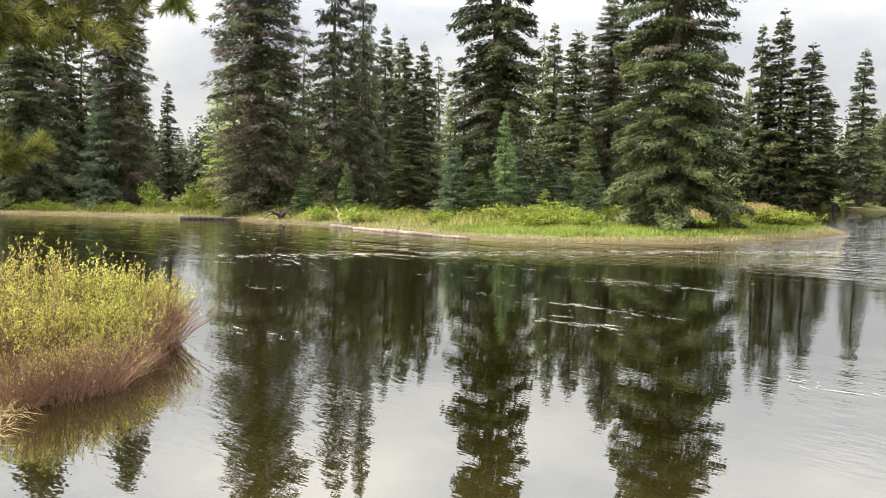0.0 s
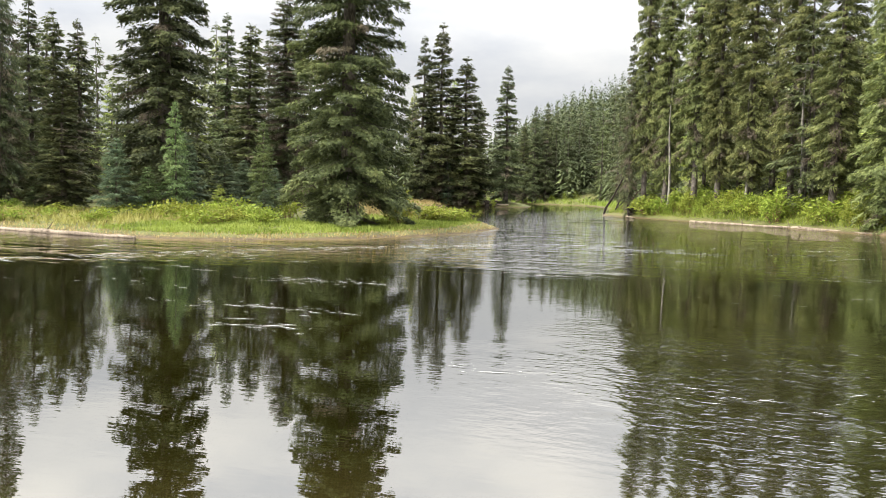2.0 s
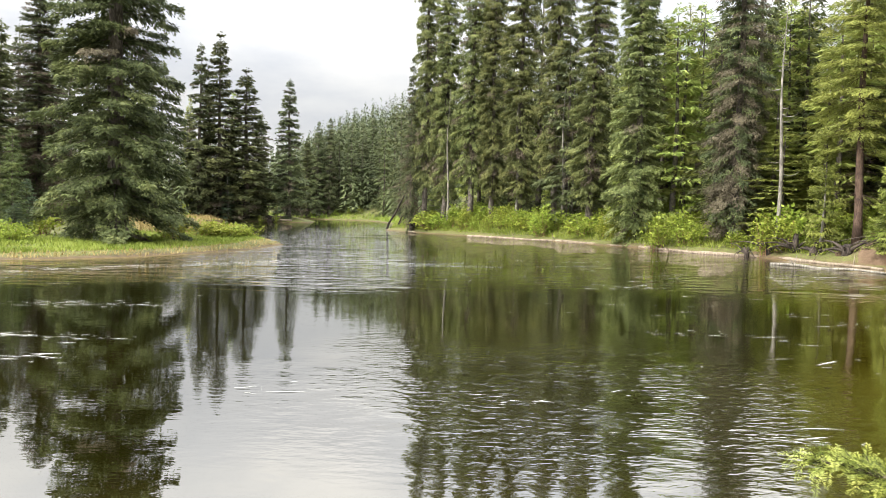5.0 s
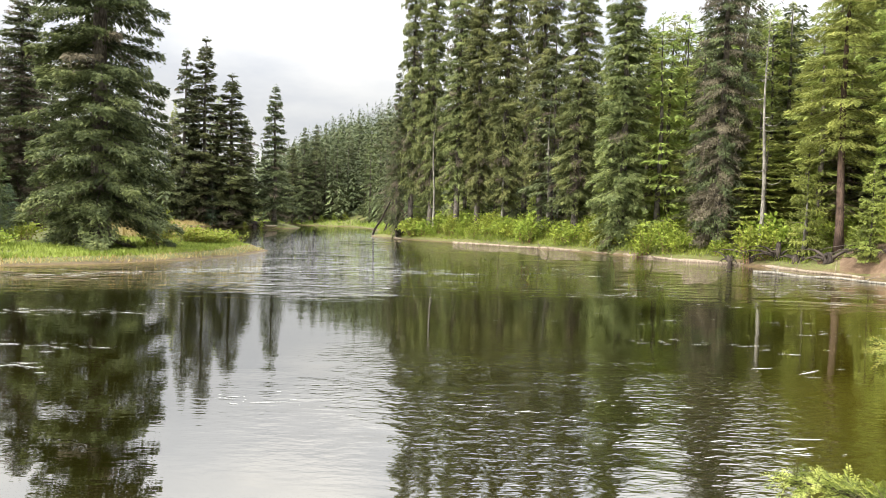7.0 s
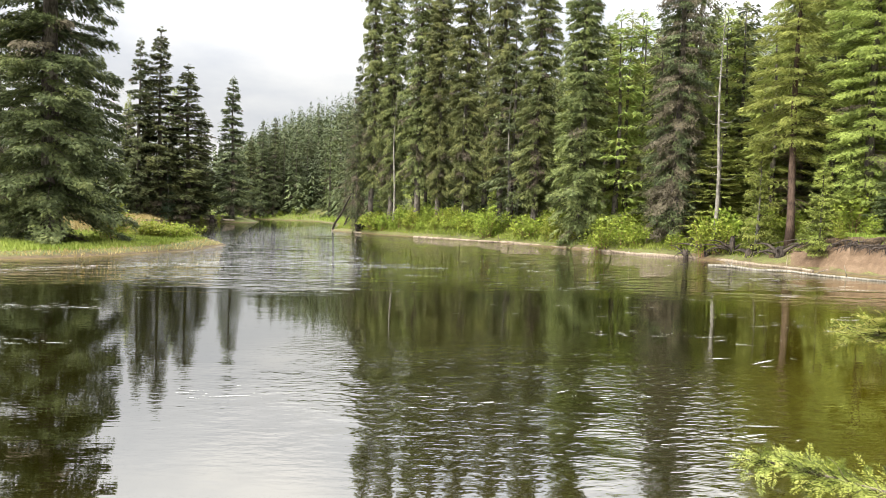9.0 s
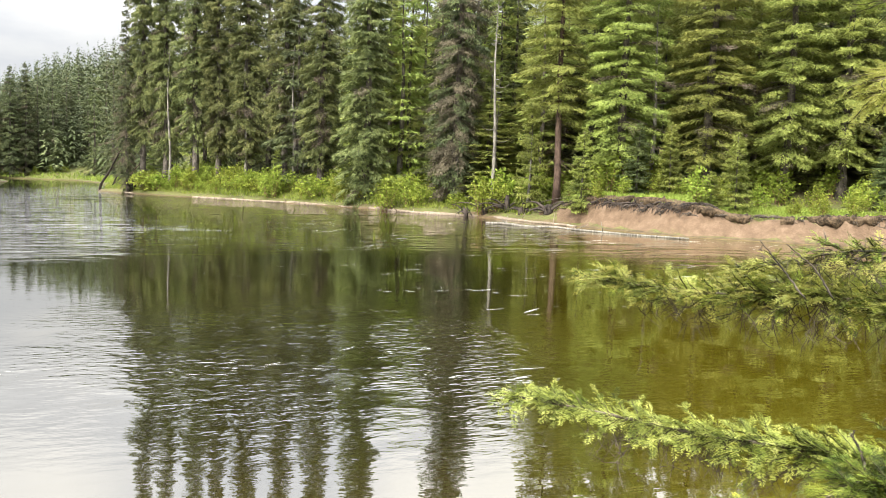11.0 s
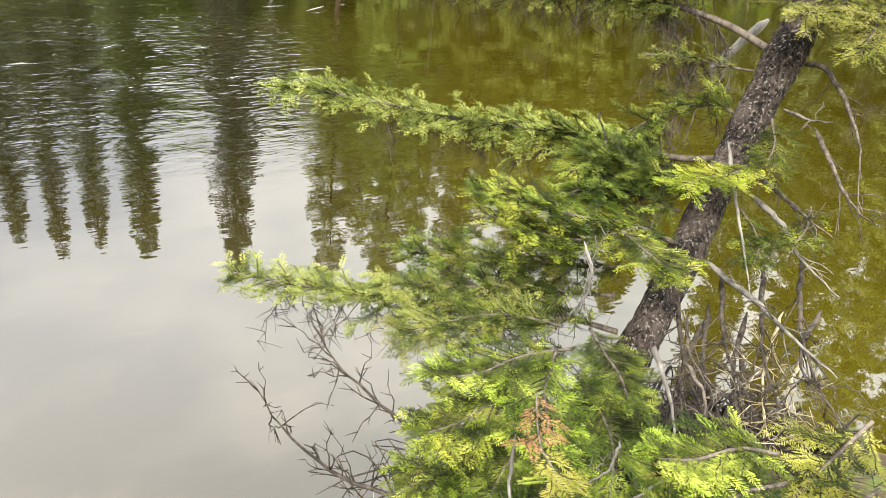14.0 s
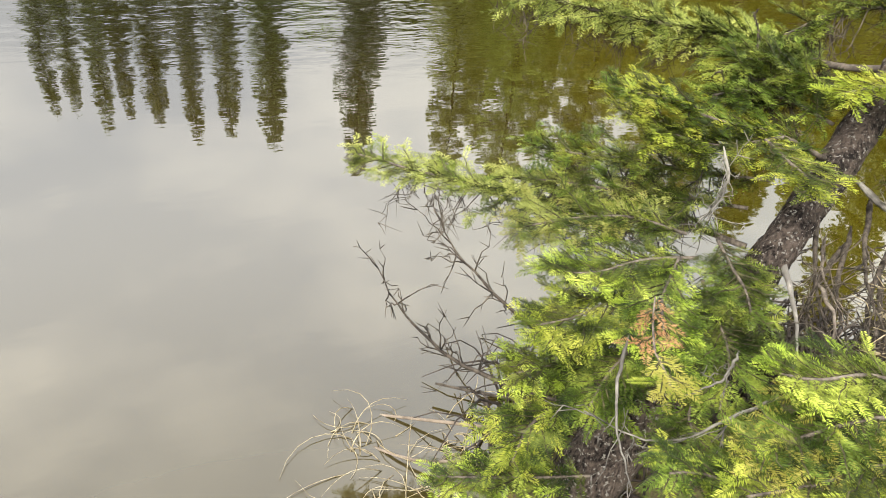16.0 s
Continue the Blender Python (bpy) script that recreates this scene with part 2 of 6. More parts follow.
def water_material():
    """Turbid olive river water: a murky body under a mirror whose ripples come in patches."""
    m = bpy.data.materials.new("river_water")
    m.use_nodes = True
    n, l = m.node_tree.nodes, m.node_tree.links
    n.remove(n["Principled BSDF"])
    geo = n.new("ShaderNodeNewGeometry")
    pos = geo.outputs["Position"]
    swell = noise_node(n, l, 0.7, 2, 0.5, pos)
    chop = noise_node(n, l, 8.5, 2, 0.55, pos, (0.50, 1.15, 1.0))
    fine = noise_node(n, l, 2.6, 2, 0.5, pos, (0.6, 1.2, 1.0))
    away = n.new("ShaderNodeVectorMath")
    away.operation = "LENGTH"
    l.new(pos, away.inputs[0])
    off = n.new("ShaderNodeVectorMath")
    off.operation = "DISTANCE"
    l.new(pos, off.inputs[0])
    off.inputs[1].default_value = (1.6, 9.0, 0.0)
    blot = noise_node(n, l, 0.16, 3, 0.62, pos)
    # a gust in mid-stream, and the quick water off the point
    gust = math_node(n, l, "MULTIPLY", smooth_range(n, l, off.outputs["Value"], 5.0, 1.8), smooth_range(n, l, noise_node(n, l, 0.45, 3, 0.6, pos), 0.33, 0.55))
    quick = math_node(n, l, "MULTIPLY", smooth_range(n, l, away.outputs["Value"], 19.0, 25.0), smooth_range(n, l, noise_node(n, l, 0.22, 4, 0.65, pos, (0.45, 1.3, 1.0)), 0.38, 0.50))
    side = n.new("ShaderNodeSeparateXYZ")
    l.new(pos, side.inputs[0])
    quick = math_node(n, l, "MULTIPLY", quick, smooth_range(n, l, side.outputs[0], -22.0, -9.0, 0.3, 1.0))
    quick = math_node(n, l, "MULTIPLY", quick, smooth_range(n, l, side.outputs[0], 6.0, 14.0, 1.0, 0.25))
    rapid = n.new("ShaderNodeVectorMath")
    rapid.operation = "DISTANCE"
    l.new(pos, rapid.inputs[0])
    rapid.inputs[1].default_value = (-4.5, 31.0, 0.0)
    broken = smooth_range(n, l, noise_node(n, l, 0.50, 4, 0.65, pos, (0.20, 1.5, 1.0)), 0.44, 0.54)
    quick = math_node(n, l, "MAXIMUM", quick, math_node(n, l, "MULTIPLY", smooth_range(n, l, rapid.outputs["Value"], 14.0, 6.0), broken))
    loose = math_node(n, l, "MULTIPLY", smooth_range(n, l, blot, 0.52, 0.66), smooth_range(n, l, away.outputs["Value"], 3.5, 7.0))
    riffle = math_node(n, l, "MAXIMUM", math_node(n, l, "MAXIMUM", math_node(n, l, "MULTIPLY", gust, 2.0), quick), math_node(n, l, "MULTIPLY", loose, 0.3))
    amp = math_node(n, l, "ADD", smooth_range(n, l, away.outputs["Value"], 4.0, 24.0, 0.13, 0.40), math_node(n, l, "MULTIPLY", riffle, 1.6))
    surge = math_node(n, l, "MULTIPLY", quick, math_node(n, l, "MULTIPLY", noise_node(n, l, 1.7, 3, 0.6, pos, (0.35, 1.1, 1.0)), smooth_range(n, l, away.outputs["Value"], 30.0, 90.0, 24.0, 30.0)))
    h = math_node(n, l, "ADD", math_node(n, l, "ADD", math_node(n, l, "MULTIPLY", swell, 0.7), surge),
                  math_node(n, l, "MULTIPLY", amp, math_node(n, l, "ADD", math_node(n, l, "MULTIPLY", chop, 1.0), math_node(n, l, "MULTIPLY", fine, 0.5))))
    bp = n.new("ShaderNodeBump")
    bp.inputs["Distance"].default_value = WAVE
    l.new(h, bp.inputs["Height"])
    silt = noise_node(n, l, 0.12, 3, 0.5, pos)
    sep = n.new("ShaderNodeSeparateXYZ")
    l.new(pos, sep.inputs[0])
    # the cove on the right is shallow and yellow, the main channel deep and dark
    shelf = math_node(n, l, "SUBTRACT", sep.outputs[0], math_node(n, l, "MULTIPLY", sep.outputs[1], 0.42))
    shelf = math_node(n, l, "ADD", shelf, math_node(n, l, "MULTIPLY", math_node(n, l, "SUBTRACT", silt, 0.5), 3.0))
    deep = ramp(n, l, silt, [(0.35, (0.004, 0.004, 0.0008)), (0.65, (0.012, 0.0105, 0.0012))])
    # silt stirred up along the near bank
    deep = mix(n, l, smooth_range(n, l, away.outputs["Value"], 6.5, 2.2), deep, (0.040, 0.031, 0.010))
    body = n.new("ShaderNodeBsdfDiffuse")
    l.new(mix(n, l, smooth_range(n, l, shelf, -0.5, 2.8), deep, (0.056, 0.045, 0.003)), body.inputs[0])
    gloss = n.new("ShaderNodeBsdfGlossy")
    gloss.inputs["Roughness"].default_value = 0.0
    gloss.inputs["Color"].default_value = (0.87, 0.86, 0.84, 1)
    lw = n.new("ShaderNodeLayerWeight")
    lw.inputs["Blend"].default_value = 0.5
    l.new(bp.outputs[0], lw.inputs["Normal"])
    l.new(bp.outputs[0], gloss.inputs["Normal"])
    fac = math_node(n, l, "ADD", 0.04, math_node(n, l, "MULTIPLY", math_node(n, l, "POWER", lw.outputs["Facing"], 2.1), 0.96), True)
    mx = n.new("ShaderNodeMixShader")
    l.new(fac, mx.inputs[0])
    l.new(body.outputs[0], mx.inputs[1])
    l.new(gloss.outputs[0], mx.inputs[2])
    l.new(mx.outputs[0], n["Material Output"].inputs[0])
    return m


M_GROUND, M_WATER = ground_material(), water_material()
# pale colour for foam and for sky glints painted on the ripples
M_FOAMGLINT, _n, _l, _b = material("river_foam_and_glint", 0.6, 0.3)
_b.inputs["Base Color"].default_value = (0.46, 0.46, 0.42, 1)


# ---- the lie of the land ----
def polar(az, d):
    return d * math.sin(radians(az)), d * math.cos(radians(az))


# outline of the water: near bank, cove, far bank, upstream bend, wooded point, downstream reach
NEAR_SHORE = [(3.6, 0.1), (3.0, 0.85), (2.35, 1.48), (1.7, 1.58), (1.25, 1.48), (1.02, 1.22), (0.84, 0.88), (0.3, 0.55), (-2.5, 0.8), (-5.8, 1.2), (-7.6, 2.3), (-8.3, 3.3), (-9.6, 4.5), (-11.5, 5.2), (-13.5, 4.6), (-20, 0), (-60, -15), (-200, -40)]
LEFT_SHORE = [(-200, 10), (-90, 17), (-61.5, 18.6), (-49.7, 23.8), (-44.5, 26.8), (-31.7, 26.4), (-24, 24.6), (-19.5, 24.2), (-16.4, 25.5), (-12.6, 29.8), (-10.4, 37), (-10.6, 44.6), (-13.5, 48.5), (-22, 64), (-34, 86), (-43, 118), (-40, 131), (-27, 134), (-29, 150), (-45, 165), (-90, 172), (-220, 180)]
RIGHT_SHORE = [(-220, 215), (-90, 212), (-40, 203), (-24, 196), (-17, 170), (-12.5, 140), (-8.0, 106), (-9.0, 97), (-8.6, 90), (-5.1, 83), (0.9, 73.9), (7.2, 66), (12.8, 54.4), (15.4, 47.7), (17.6, 45), (19.0, 40), (19.7, 34), (21.3, 28.2), (24.5, 24.4), (29.1, 22.4), (38, 14), (42, 0), (36, -14), (16, -8)]
SHORE = np.array(NEAR_SHORE + LEFT_SHORE + RIGHT_SHORE)


def shore_distance(x, y):
    """Metres from the water's edge: positive on land, negative in the water."""
    x, y = np.asarray(x, float), np.asarray(y, float)
    best, inside = np.full(x.shape, 1e9), np.zeros(x.shape, bool)
    for (ax, ay), (bx, by) in zip(SHORE, np.roll(SHORE, -1, axis=0)):
        dx, dy = bx - ax, by - ay
        s = np.clip(((x - ax) * dx + (y - ay) * dy) / (dx * dx + dy * dy), 0, 1)
        best = np.minimum(best, np.hypot(x - ax - s * dx, y - ay - s * dy))
        if ay != by:
            inside ^= ((ay > y) != (by > y)) & (x < dx * (y - ay) / dy + ax)
    return np.where(inside, -best, best)


def ease(v, lo, hi):
    s = np.clip((v - lo) / (hi - lo), 0, 1)
    return s * s * (3 - 2 * s)


def wobble(x, y, scale, seed):
    rng = np.random.default_rng(seed)
    out = 0.0
    for k in range(7):
        a, f, p = rng.uniform(0, math.tau), scale * rng.uniform(0.5, 2.2), rng.uniform(0, math.tau)
        out = out + np.sin((x * math.cos(a) + y * math.sin(a)) * f + p) / 7
    return out


def land(x, y):
    x, y = np.asarray(x, float), np.asarray(y, float)
    d = shore_distance(x, y)
    far = np.hypot(x, y)
    az = np.degrees(np.arctan2(x, y))
    d = d + 0.35 * wobble(x, y, 1.6, 3) * ease(far, 4, 14) + 0.04 * wobble(x, y, 9, 4)
    up = np.maximum(d, 0)
    right = ease(az, -22, -6) * ease(far, 18, 28) * (1 - ease(az, 95, 120))
    cut = ease(az, 27.5, 30.5) * (1 - ease(az, 56, 70)) * ease(far, 18, 26) * (1 - ease(far, 75, 95))
    near = 1 - ease(far, 9, 16)
    z_left = 0.22 * (1 - np.exp(-up / 0.8)) + 0.032 * np.minimum(up, 26)
    z_right = 0.25 * (1 - np.exp(-up / 0.5)) + 0.26 * np.minimum(up, 5) + 0.03 * np.minimum(np.maximum(up - 5, 0), 10)
    ridge = 26 + 72 * ease(az, -14, 6)
    hill = ridge * (1 - np.exp(-0.50 * np.maximum(up - 12, 0) / ridge))
    top = 1.72 - 0.75 * ease(az, 36, 42) + 0.25 * ease(az, 44, 50)
    z_cut = np.minimum(0.28 * np.minimum(up, 0.5) + np.maximum(up - 0.5, 0) * 1.5, top) + 0.05 * np.maximum(up - 3, 0)
    z_near = 0.12 * (1 - np.exp(-up / 0.15)) + 0.30 * ease(up, 0.05, 0.9)
    z_near = z_near * ease(x, -4.5, -1.5) + (0.03 + 0.05 * np.minimum(up, 3)) * (1 - ease(x, -4.5, -1.5))
    z = z_left * (1 - right) + (z_right * (1 - cut) + z_cut * cut + hill) * right
    z = z * (1 - near) + z_near * near
    z = z + (0.06 * wobble(x, y, 2.2, 5) * ease(up, 0.4, 3) + 0.6 * wobble(x, y, 0.12, 6) * ease(up, 14, 40)) * (1 - near)
    wet = np.maximum(-1.4, 0.30 * np.minimum(d, 0))
    return np.where(d > 0, z, wet)


def ground_at(x, y):
    return float(land(np.array([x]), np.array([y]))[0])


def mesh_from(name, verts, faces, mats, smooth=False):
    me = bpy.data.meshes.new(name)
    me.from_pydata(verts.tolist() if hasattr(verts, "tolist") else verts, [], faces.tolist() if hasattr(faces, "tolist") else faces)
    for m in mats if isinstance(mats, (list, tuple)) else [mats]:
        me.materials.append(m)
    if smooth:
        me.polygons.foreach_set("use_smooth", np.ones(len(me.polygons), bool))
    me.update()
    return me


def build_ground():
    rings = np.concatenate([np.geomspace(0.25, 18, 105), np.arange(18.4, 62, 0.5), np.arange(62, 200, 2.6), np.geomspace(202, 2600, 26)])
    spokes = np.radians(np.concatenate([np.arange(-84, 78, 0.6), np.arange(78, 276, 3.0)]))
    rr, aa = np.meshgrid(rings, spokes, indexing="ij")
    x, y = rr * np.sin(aa), rr * np.cos(aa)
    v = np.stack([x, y, land(x, y)], -1).reshape(-1, 3)
    na, nr = len(spokes), len(rings)
    i, j = np.meshgrid(np.arange(nr - 1), np.arange(na), indexing="ij")
    jn = (j + 1) % na
    f = np.stack([i * na + j, i * na + jn, (i + 1) * na + jn, (i + 1) * na + j], -1).reshape(-1, 4)[:, ::-1]
    v = np.vstack([v, [[0, 0, land(np.array([0.0]), np.array([0.0]))[0]]]])
    cap = [(len(v) - 1, (k + 1) % na, k) for k in range(na)]
    tagged(new("ground", mesh_from("ground", v.tolist(), f.tolist() + cap, M_GROUND, True)),
           "grassy riverbanks of soil, mud and sand rising to a wooded hill", "ground", kind="structure")
    w = 2500.0
    tagged(new("water", mesh_from("water", np.array([[-w, -w, 0], [w, -w, 0], [w, w, 0], [-w, w, 0]]), np.array([[0, 1, 2, 3]]), M_WATER)),
           "slow olive-green river mirroring trees and a pale sky", "river", kind="structure")


build_ground()


# ---- building plants ----
def tube(points, radii, sides=6):
    """Vertices and faces of a bent, tapering round limb, closed at its end."""
    p = np.asarray(points, float)
    r = np.asarray(radii, float)
    d = np.gradient(p, axis=0)
    d /= np.maximum(np.linalg.norm(d, axis=1, keepdims=True), 1e-9)
    ref = np.eye(3)[int(np.argmin(np.abs(d).max(axis=0)))][None]
    u = np.cross(d, ref)
    u /= np.linalg.norm(u, axis=1, keepdims=True)
    w = np.cross(d, u)
    a = np.arange(sides) * math.tau / sides
    v = p[:, None] + r[:, None, None] * (np.cos(a)[None, :, None] * u[:, None] + np.sin(a)[None, :, None] * w[:, None])
    n = len(p)
    faces = []
    for i in range(n - 1):
        for j in range(sides):
            k = (j + 1) % sides
            faces.append((i * sides + j, i * sides + k, (i + 1) * sides + k, (i + 1) * sides + j))
    faces.append(tuple((n - 1) * sides + j for j in range(sides)))
    faces.append(tuple(reversed(range(sides))))
    return v.reshape(-1, 3), faces


def smooth_line(points, n):
    """A soft curve through the points (Catmull-Rom)."""
    p = np.asarray(points, float)
    p = np.vstack([2 * p[0] - p[1], p, 2 * p[-1] - p[-2]])
    out = []
    for u in np.linspace(0, len(p) - 3 - 1e-6, n):
        i = int(u)
        f = u - i
        a, b, c, d = p[i:i + 4]
        out.append(0.5 * (2 * b + (c - a) * f + (2 * a - 5 * b + 4 * c - d) * f * f + (3 * b - a - 3 * c + d) * f ** 3))
    return np.array(out)


class Heap:
    """Gathers pieces of one mesh."""

    def __init__(self):
        self.v, self.f, self.n = [], [], 0

    def add(self, v, f):
        self.v.append(np.asarray(v, float))
        self.f.extend([tuple(int(i) + self.n for i in q) for q in f])
        self.n += len(v)

    def tube(self, points, radii, sides=5):
        self.add(*tube(points, radii, sides))

    def sprays(self, base, way, up, length, width, sag=0.12):
        """Small pointed blades, each two bent triangles, at the given places and in the given directions."""
        base, way, up = (np.asarray(q, float) for q in (base, way, up))
        length, width = np.broadcast_to(length, len(base)), np.broadcast_to(width, len(base))
        side = np.cross(way, up)
        side /= np.maximum(np.linalg.norm(side, axis=1, keepdims=True), 1e-9)
        mid = base + way * (length * 0.45)[:, None]
        tip = base + way * length[:, None] - up * (length * sag)[:, None]
        v = np.stack([base, mid + side * (width / 2)[:, None], tip, mid - side * (width / 2)[:, None]], 1).reshape(-1, 3)
        k = np.arange(len(base))[:, None] * 4 + self.n
        self.f.extend(map(tuple, np.concatenate([k + [[0, 1, 2, 3]]]).tolist()))
        self.v.append(v)
        self.n += len(v)

    def slivers(self, base, way, up, length, width, sag=0.12):
        """The same in single triangles, for growth that stays far off."""
        base, way, up = (np.asarray(q, float) for q in (base, way, up))
        length, width = np.broadcast_to(length, len(base)), np.broadcast_to(width, len(base))
        side = unit(np.cross(way, up)) * (width / 2)[:, None]
        near = base + way * (length * 0.12)[:, None]
        v = np.stack([near - side, near + side, base + way * length[:, None] - up * (length * sag)[:, None]], 1).reshape(-1, 3)
        k = np.arange(len(base))[:, None] * 3 + self.n
        self.f.extend(map(tuple, (k + [[0, 1, 2]]).tolist()))
        self.v.append(v)
        self.n += len(v)

    def mesh(self, name, mat, smooth=False):
        return mesh_from(name, np.vstack(self.v), self.f, mat, smooth)


def unit(v):
    return v / np.maximum(np.linalg.norm(v, axis=-1, keepdims=True), 1e-9)


def conifer(name, seed, H, R, clear, boughs, fill, droop, crown_mat, trunk_mat, shape=0.8, rise=0.1, dead=0.0, spray=(0.34, 0.10), trunk_r=0.012, curve=0.0, gaps=0.0, limbs=True, skirt=0.62):
    """Meshes of a conifer H metres high: trunk with bare lower twigs, and a crown of layered boughs clothed in sprays."""
    rng = np.random.default_rng(seed)
    trunk, crown, twigs = Heap(), Heap(), Heap()
    hs = np.linspace(0, H, 14)
    bend = curve * np.sin(hs / H * 2.4) * H * 0.02
    line = np.stack([bend + 0.06 * np.sin(hs * 0.35 + seed), 0.06 * np.cos(hs * 0.3 + seed), hs - 0.3], 1)
    rad = np.maximum(H * trunk_r * (1 - hs / H) ** 0.85, 0.02)
    rad[0] *= 1.35
    trunk.tube(line, rad, 8)

    def core(h):
        return np.array([np.interp(h, hs, line[:, 0]), np.interp(h, hs, line[:, 1]), h])

    lumps = rng.uniform(0.72, 1.15, 24)
    for k in range(boughs):
        q = (k + rng.uniform(0, 1)) / boughs
        h = H * (clear + (1 - clear) * q ** 1.05)
        step = H / (0.55 * boughs ** 0.75)
        h = min(H * 0.985, round(h / step) * step + rng.normal(0, 0.5 * step))
        t = max(0.0, (h / H - clear) / (1 - clear))
        if gaps and math.sin(h * 2.1 + seed) + rng.normal(0, 0.4) > 1.6 - gaps:
            continue
        a = k * 2.399963 + rng.normal(0, 0.25)
        reach = R * ((1 - t) ** shape) * min(1.0, skirt + 3.2 * t) * rng.uniform(0.68, 1.12) * lumps[int((a % math.tau) / math.tau * 8) + 8 * int(min(2, t * 3))] + 0.12
        out = np.array([math.cos(a), math.sin(a), 0.0])
        n = 6
        s = np.linspace(0, 1, n)
        lift = rise * (0.3 + t) + rng.normal(0, 0.05)
        spine = core(h) + out * (reach * s)[:, None] + np.array([0, 0, 1.0]) * (reach * (lift * s - droop * (1.15 - t) * s ** 1.6 + 0.14 * droop * s ** 4))[:, None]
        bare = rng.random() < dead * (1.25 - t)
        heap = twigs if bare else crown
        if limbs:
            trunk.tube(spine[:5:2], np.linspace(max(0.008, reach * 0.014), 0.005, 3), 3)
        m = max(6, int(fill * reach * (0.8 if bare else 1.0)))
        ss = rng.beta(1.7, 1.0, m)
        base = np.stack([np.interp(ss, s, spine[:, c]) for c in range(3)], 1)
        side = np.cross(out, [0, 0, 1.0])
        spread = (rng.uniform(-1, 1, m) * (0.10 + 0.24 * reach * np.minimum(1, ss * 1.4) * (1.05 - ss) * 2.0))
        base = base + side * spread[:, None] + np.array([0, 0, 1.0]) * (rng.normal(0, 0.05, m) - 0.05 * np.abs(spread) - rng.exponential(0.13 * droop * min(reach, 2.2), m) * ss)[:, None]
        way = unit(out * rng.uniform(0.35, 1.0, m)[:, None] + side * (np.sign(spread) * rng.uniform(0.1, 0.9, m))[:, None] + np.array([0, 0, 1.0]) * rng.normal(-0.42 * droop - 0.05, 0.34, m)[:, None])
        up = unit(np.array([0, 0, 1.0]) + rng.normal(0, 0.35, (m, 3)))
        sc = rng.uniform(0.7, 1.35, m)
        heap.slivers(base, way, up, spray[0] * sc * (0.6 if t > 0.93 else 1), spray[1] * sc * (0.6 if bare else 0.8), 0.15 + 0.3 * droop)
    # leader
    m = 26
    hh = rng.uniform(H * 0.955, H * 1.01, m)
    a = rng.uniform(0, math.tau, m)
    crown.sprays(np.stack([core(H)[0] + 0 * a, core(H)[1] + 0 * a, hh - 0.1], 1), unit(np.stack([np.cos(a), np.sin(a), rng.uniform(0.3, 1.2, m)], 1)), unit(rng.normal(0, 0.3, (m, 3)) + [0, 0, 1]), 0.24, 0.06)
    # bare twigs under the crown
    if clear > 0.04:
        for k in range(int(44 * clear / 0.2)):
            h = H * clear * rng.uniform(0.25, 1.25)
            a = rng.uniform(0, math.tau)
            L = R * rng.uniform(0.25, 0.75)
            out = np.array([math.cos(a), math.sin(a), 0.0])
            s = np.linspace(0, 1, 4)
            trunk.tube(core(h) + out * (L * s)[:, None] - np.array([0, 0, 1.0]) * (L * 0.45 * s ** 1.5)[:, None], np.linspace(0.02, 0.004, 4), 3)
    out = [("trunk", trunk.mesh(name + "_trunk", trunk_mat, True)), ("crown", crown.mesh(name + "_crown", crown_mat))]
    if twigs.n:
        out.append(("dry_foliage", twigs.mesh(name + "_dead_boughs", M_BROWN)))
    return out, H


def plant(parts_and_height, name, label, category, x, y, height=None, width=1.0, turn=0.0, lean=0.0, group="", sink=0.05, z=None):
    """Sets one plant with its parts on the ground."""
    parts, H = parts_and_height
    root = new(name)
    root.empty_display_size = 0.3
    k = (height / H) if height else 1.0
    zz = ground_at(x, y) - sink if z is None else z
    root.matrix_world = pose(x, y, zz, lean, 0, turn) @ Matrix.Diagonal((k * width, k * width, k, 1))
    for part_name, me in parts:
        ob = new(part_name, me)
        ob.parent = root
        if part_name == "dry_foliage":
            tagged(ob, "dry grey-brown dead twigs", kind="stuff")
        elif part_name in ("wood", "foliage"):
            tagged(ob, kind="stuff")
    tagged(root, label, category, group)
    return root


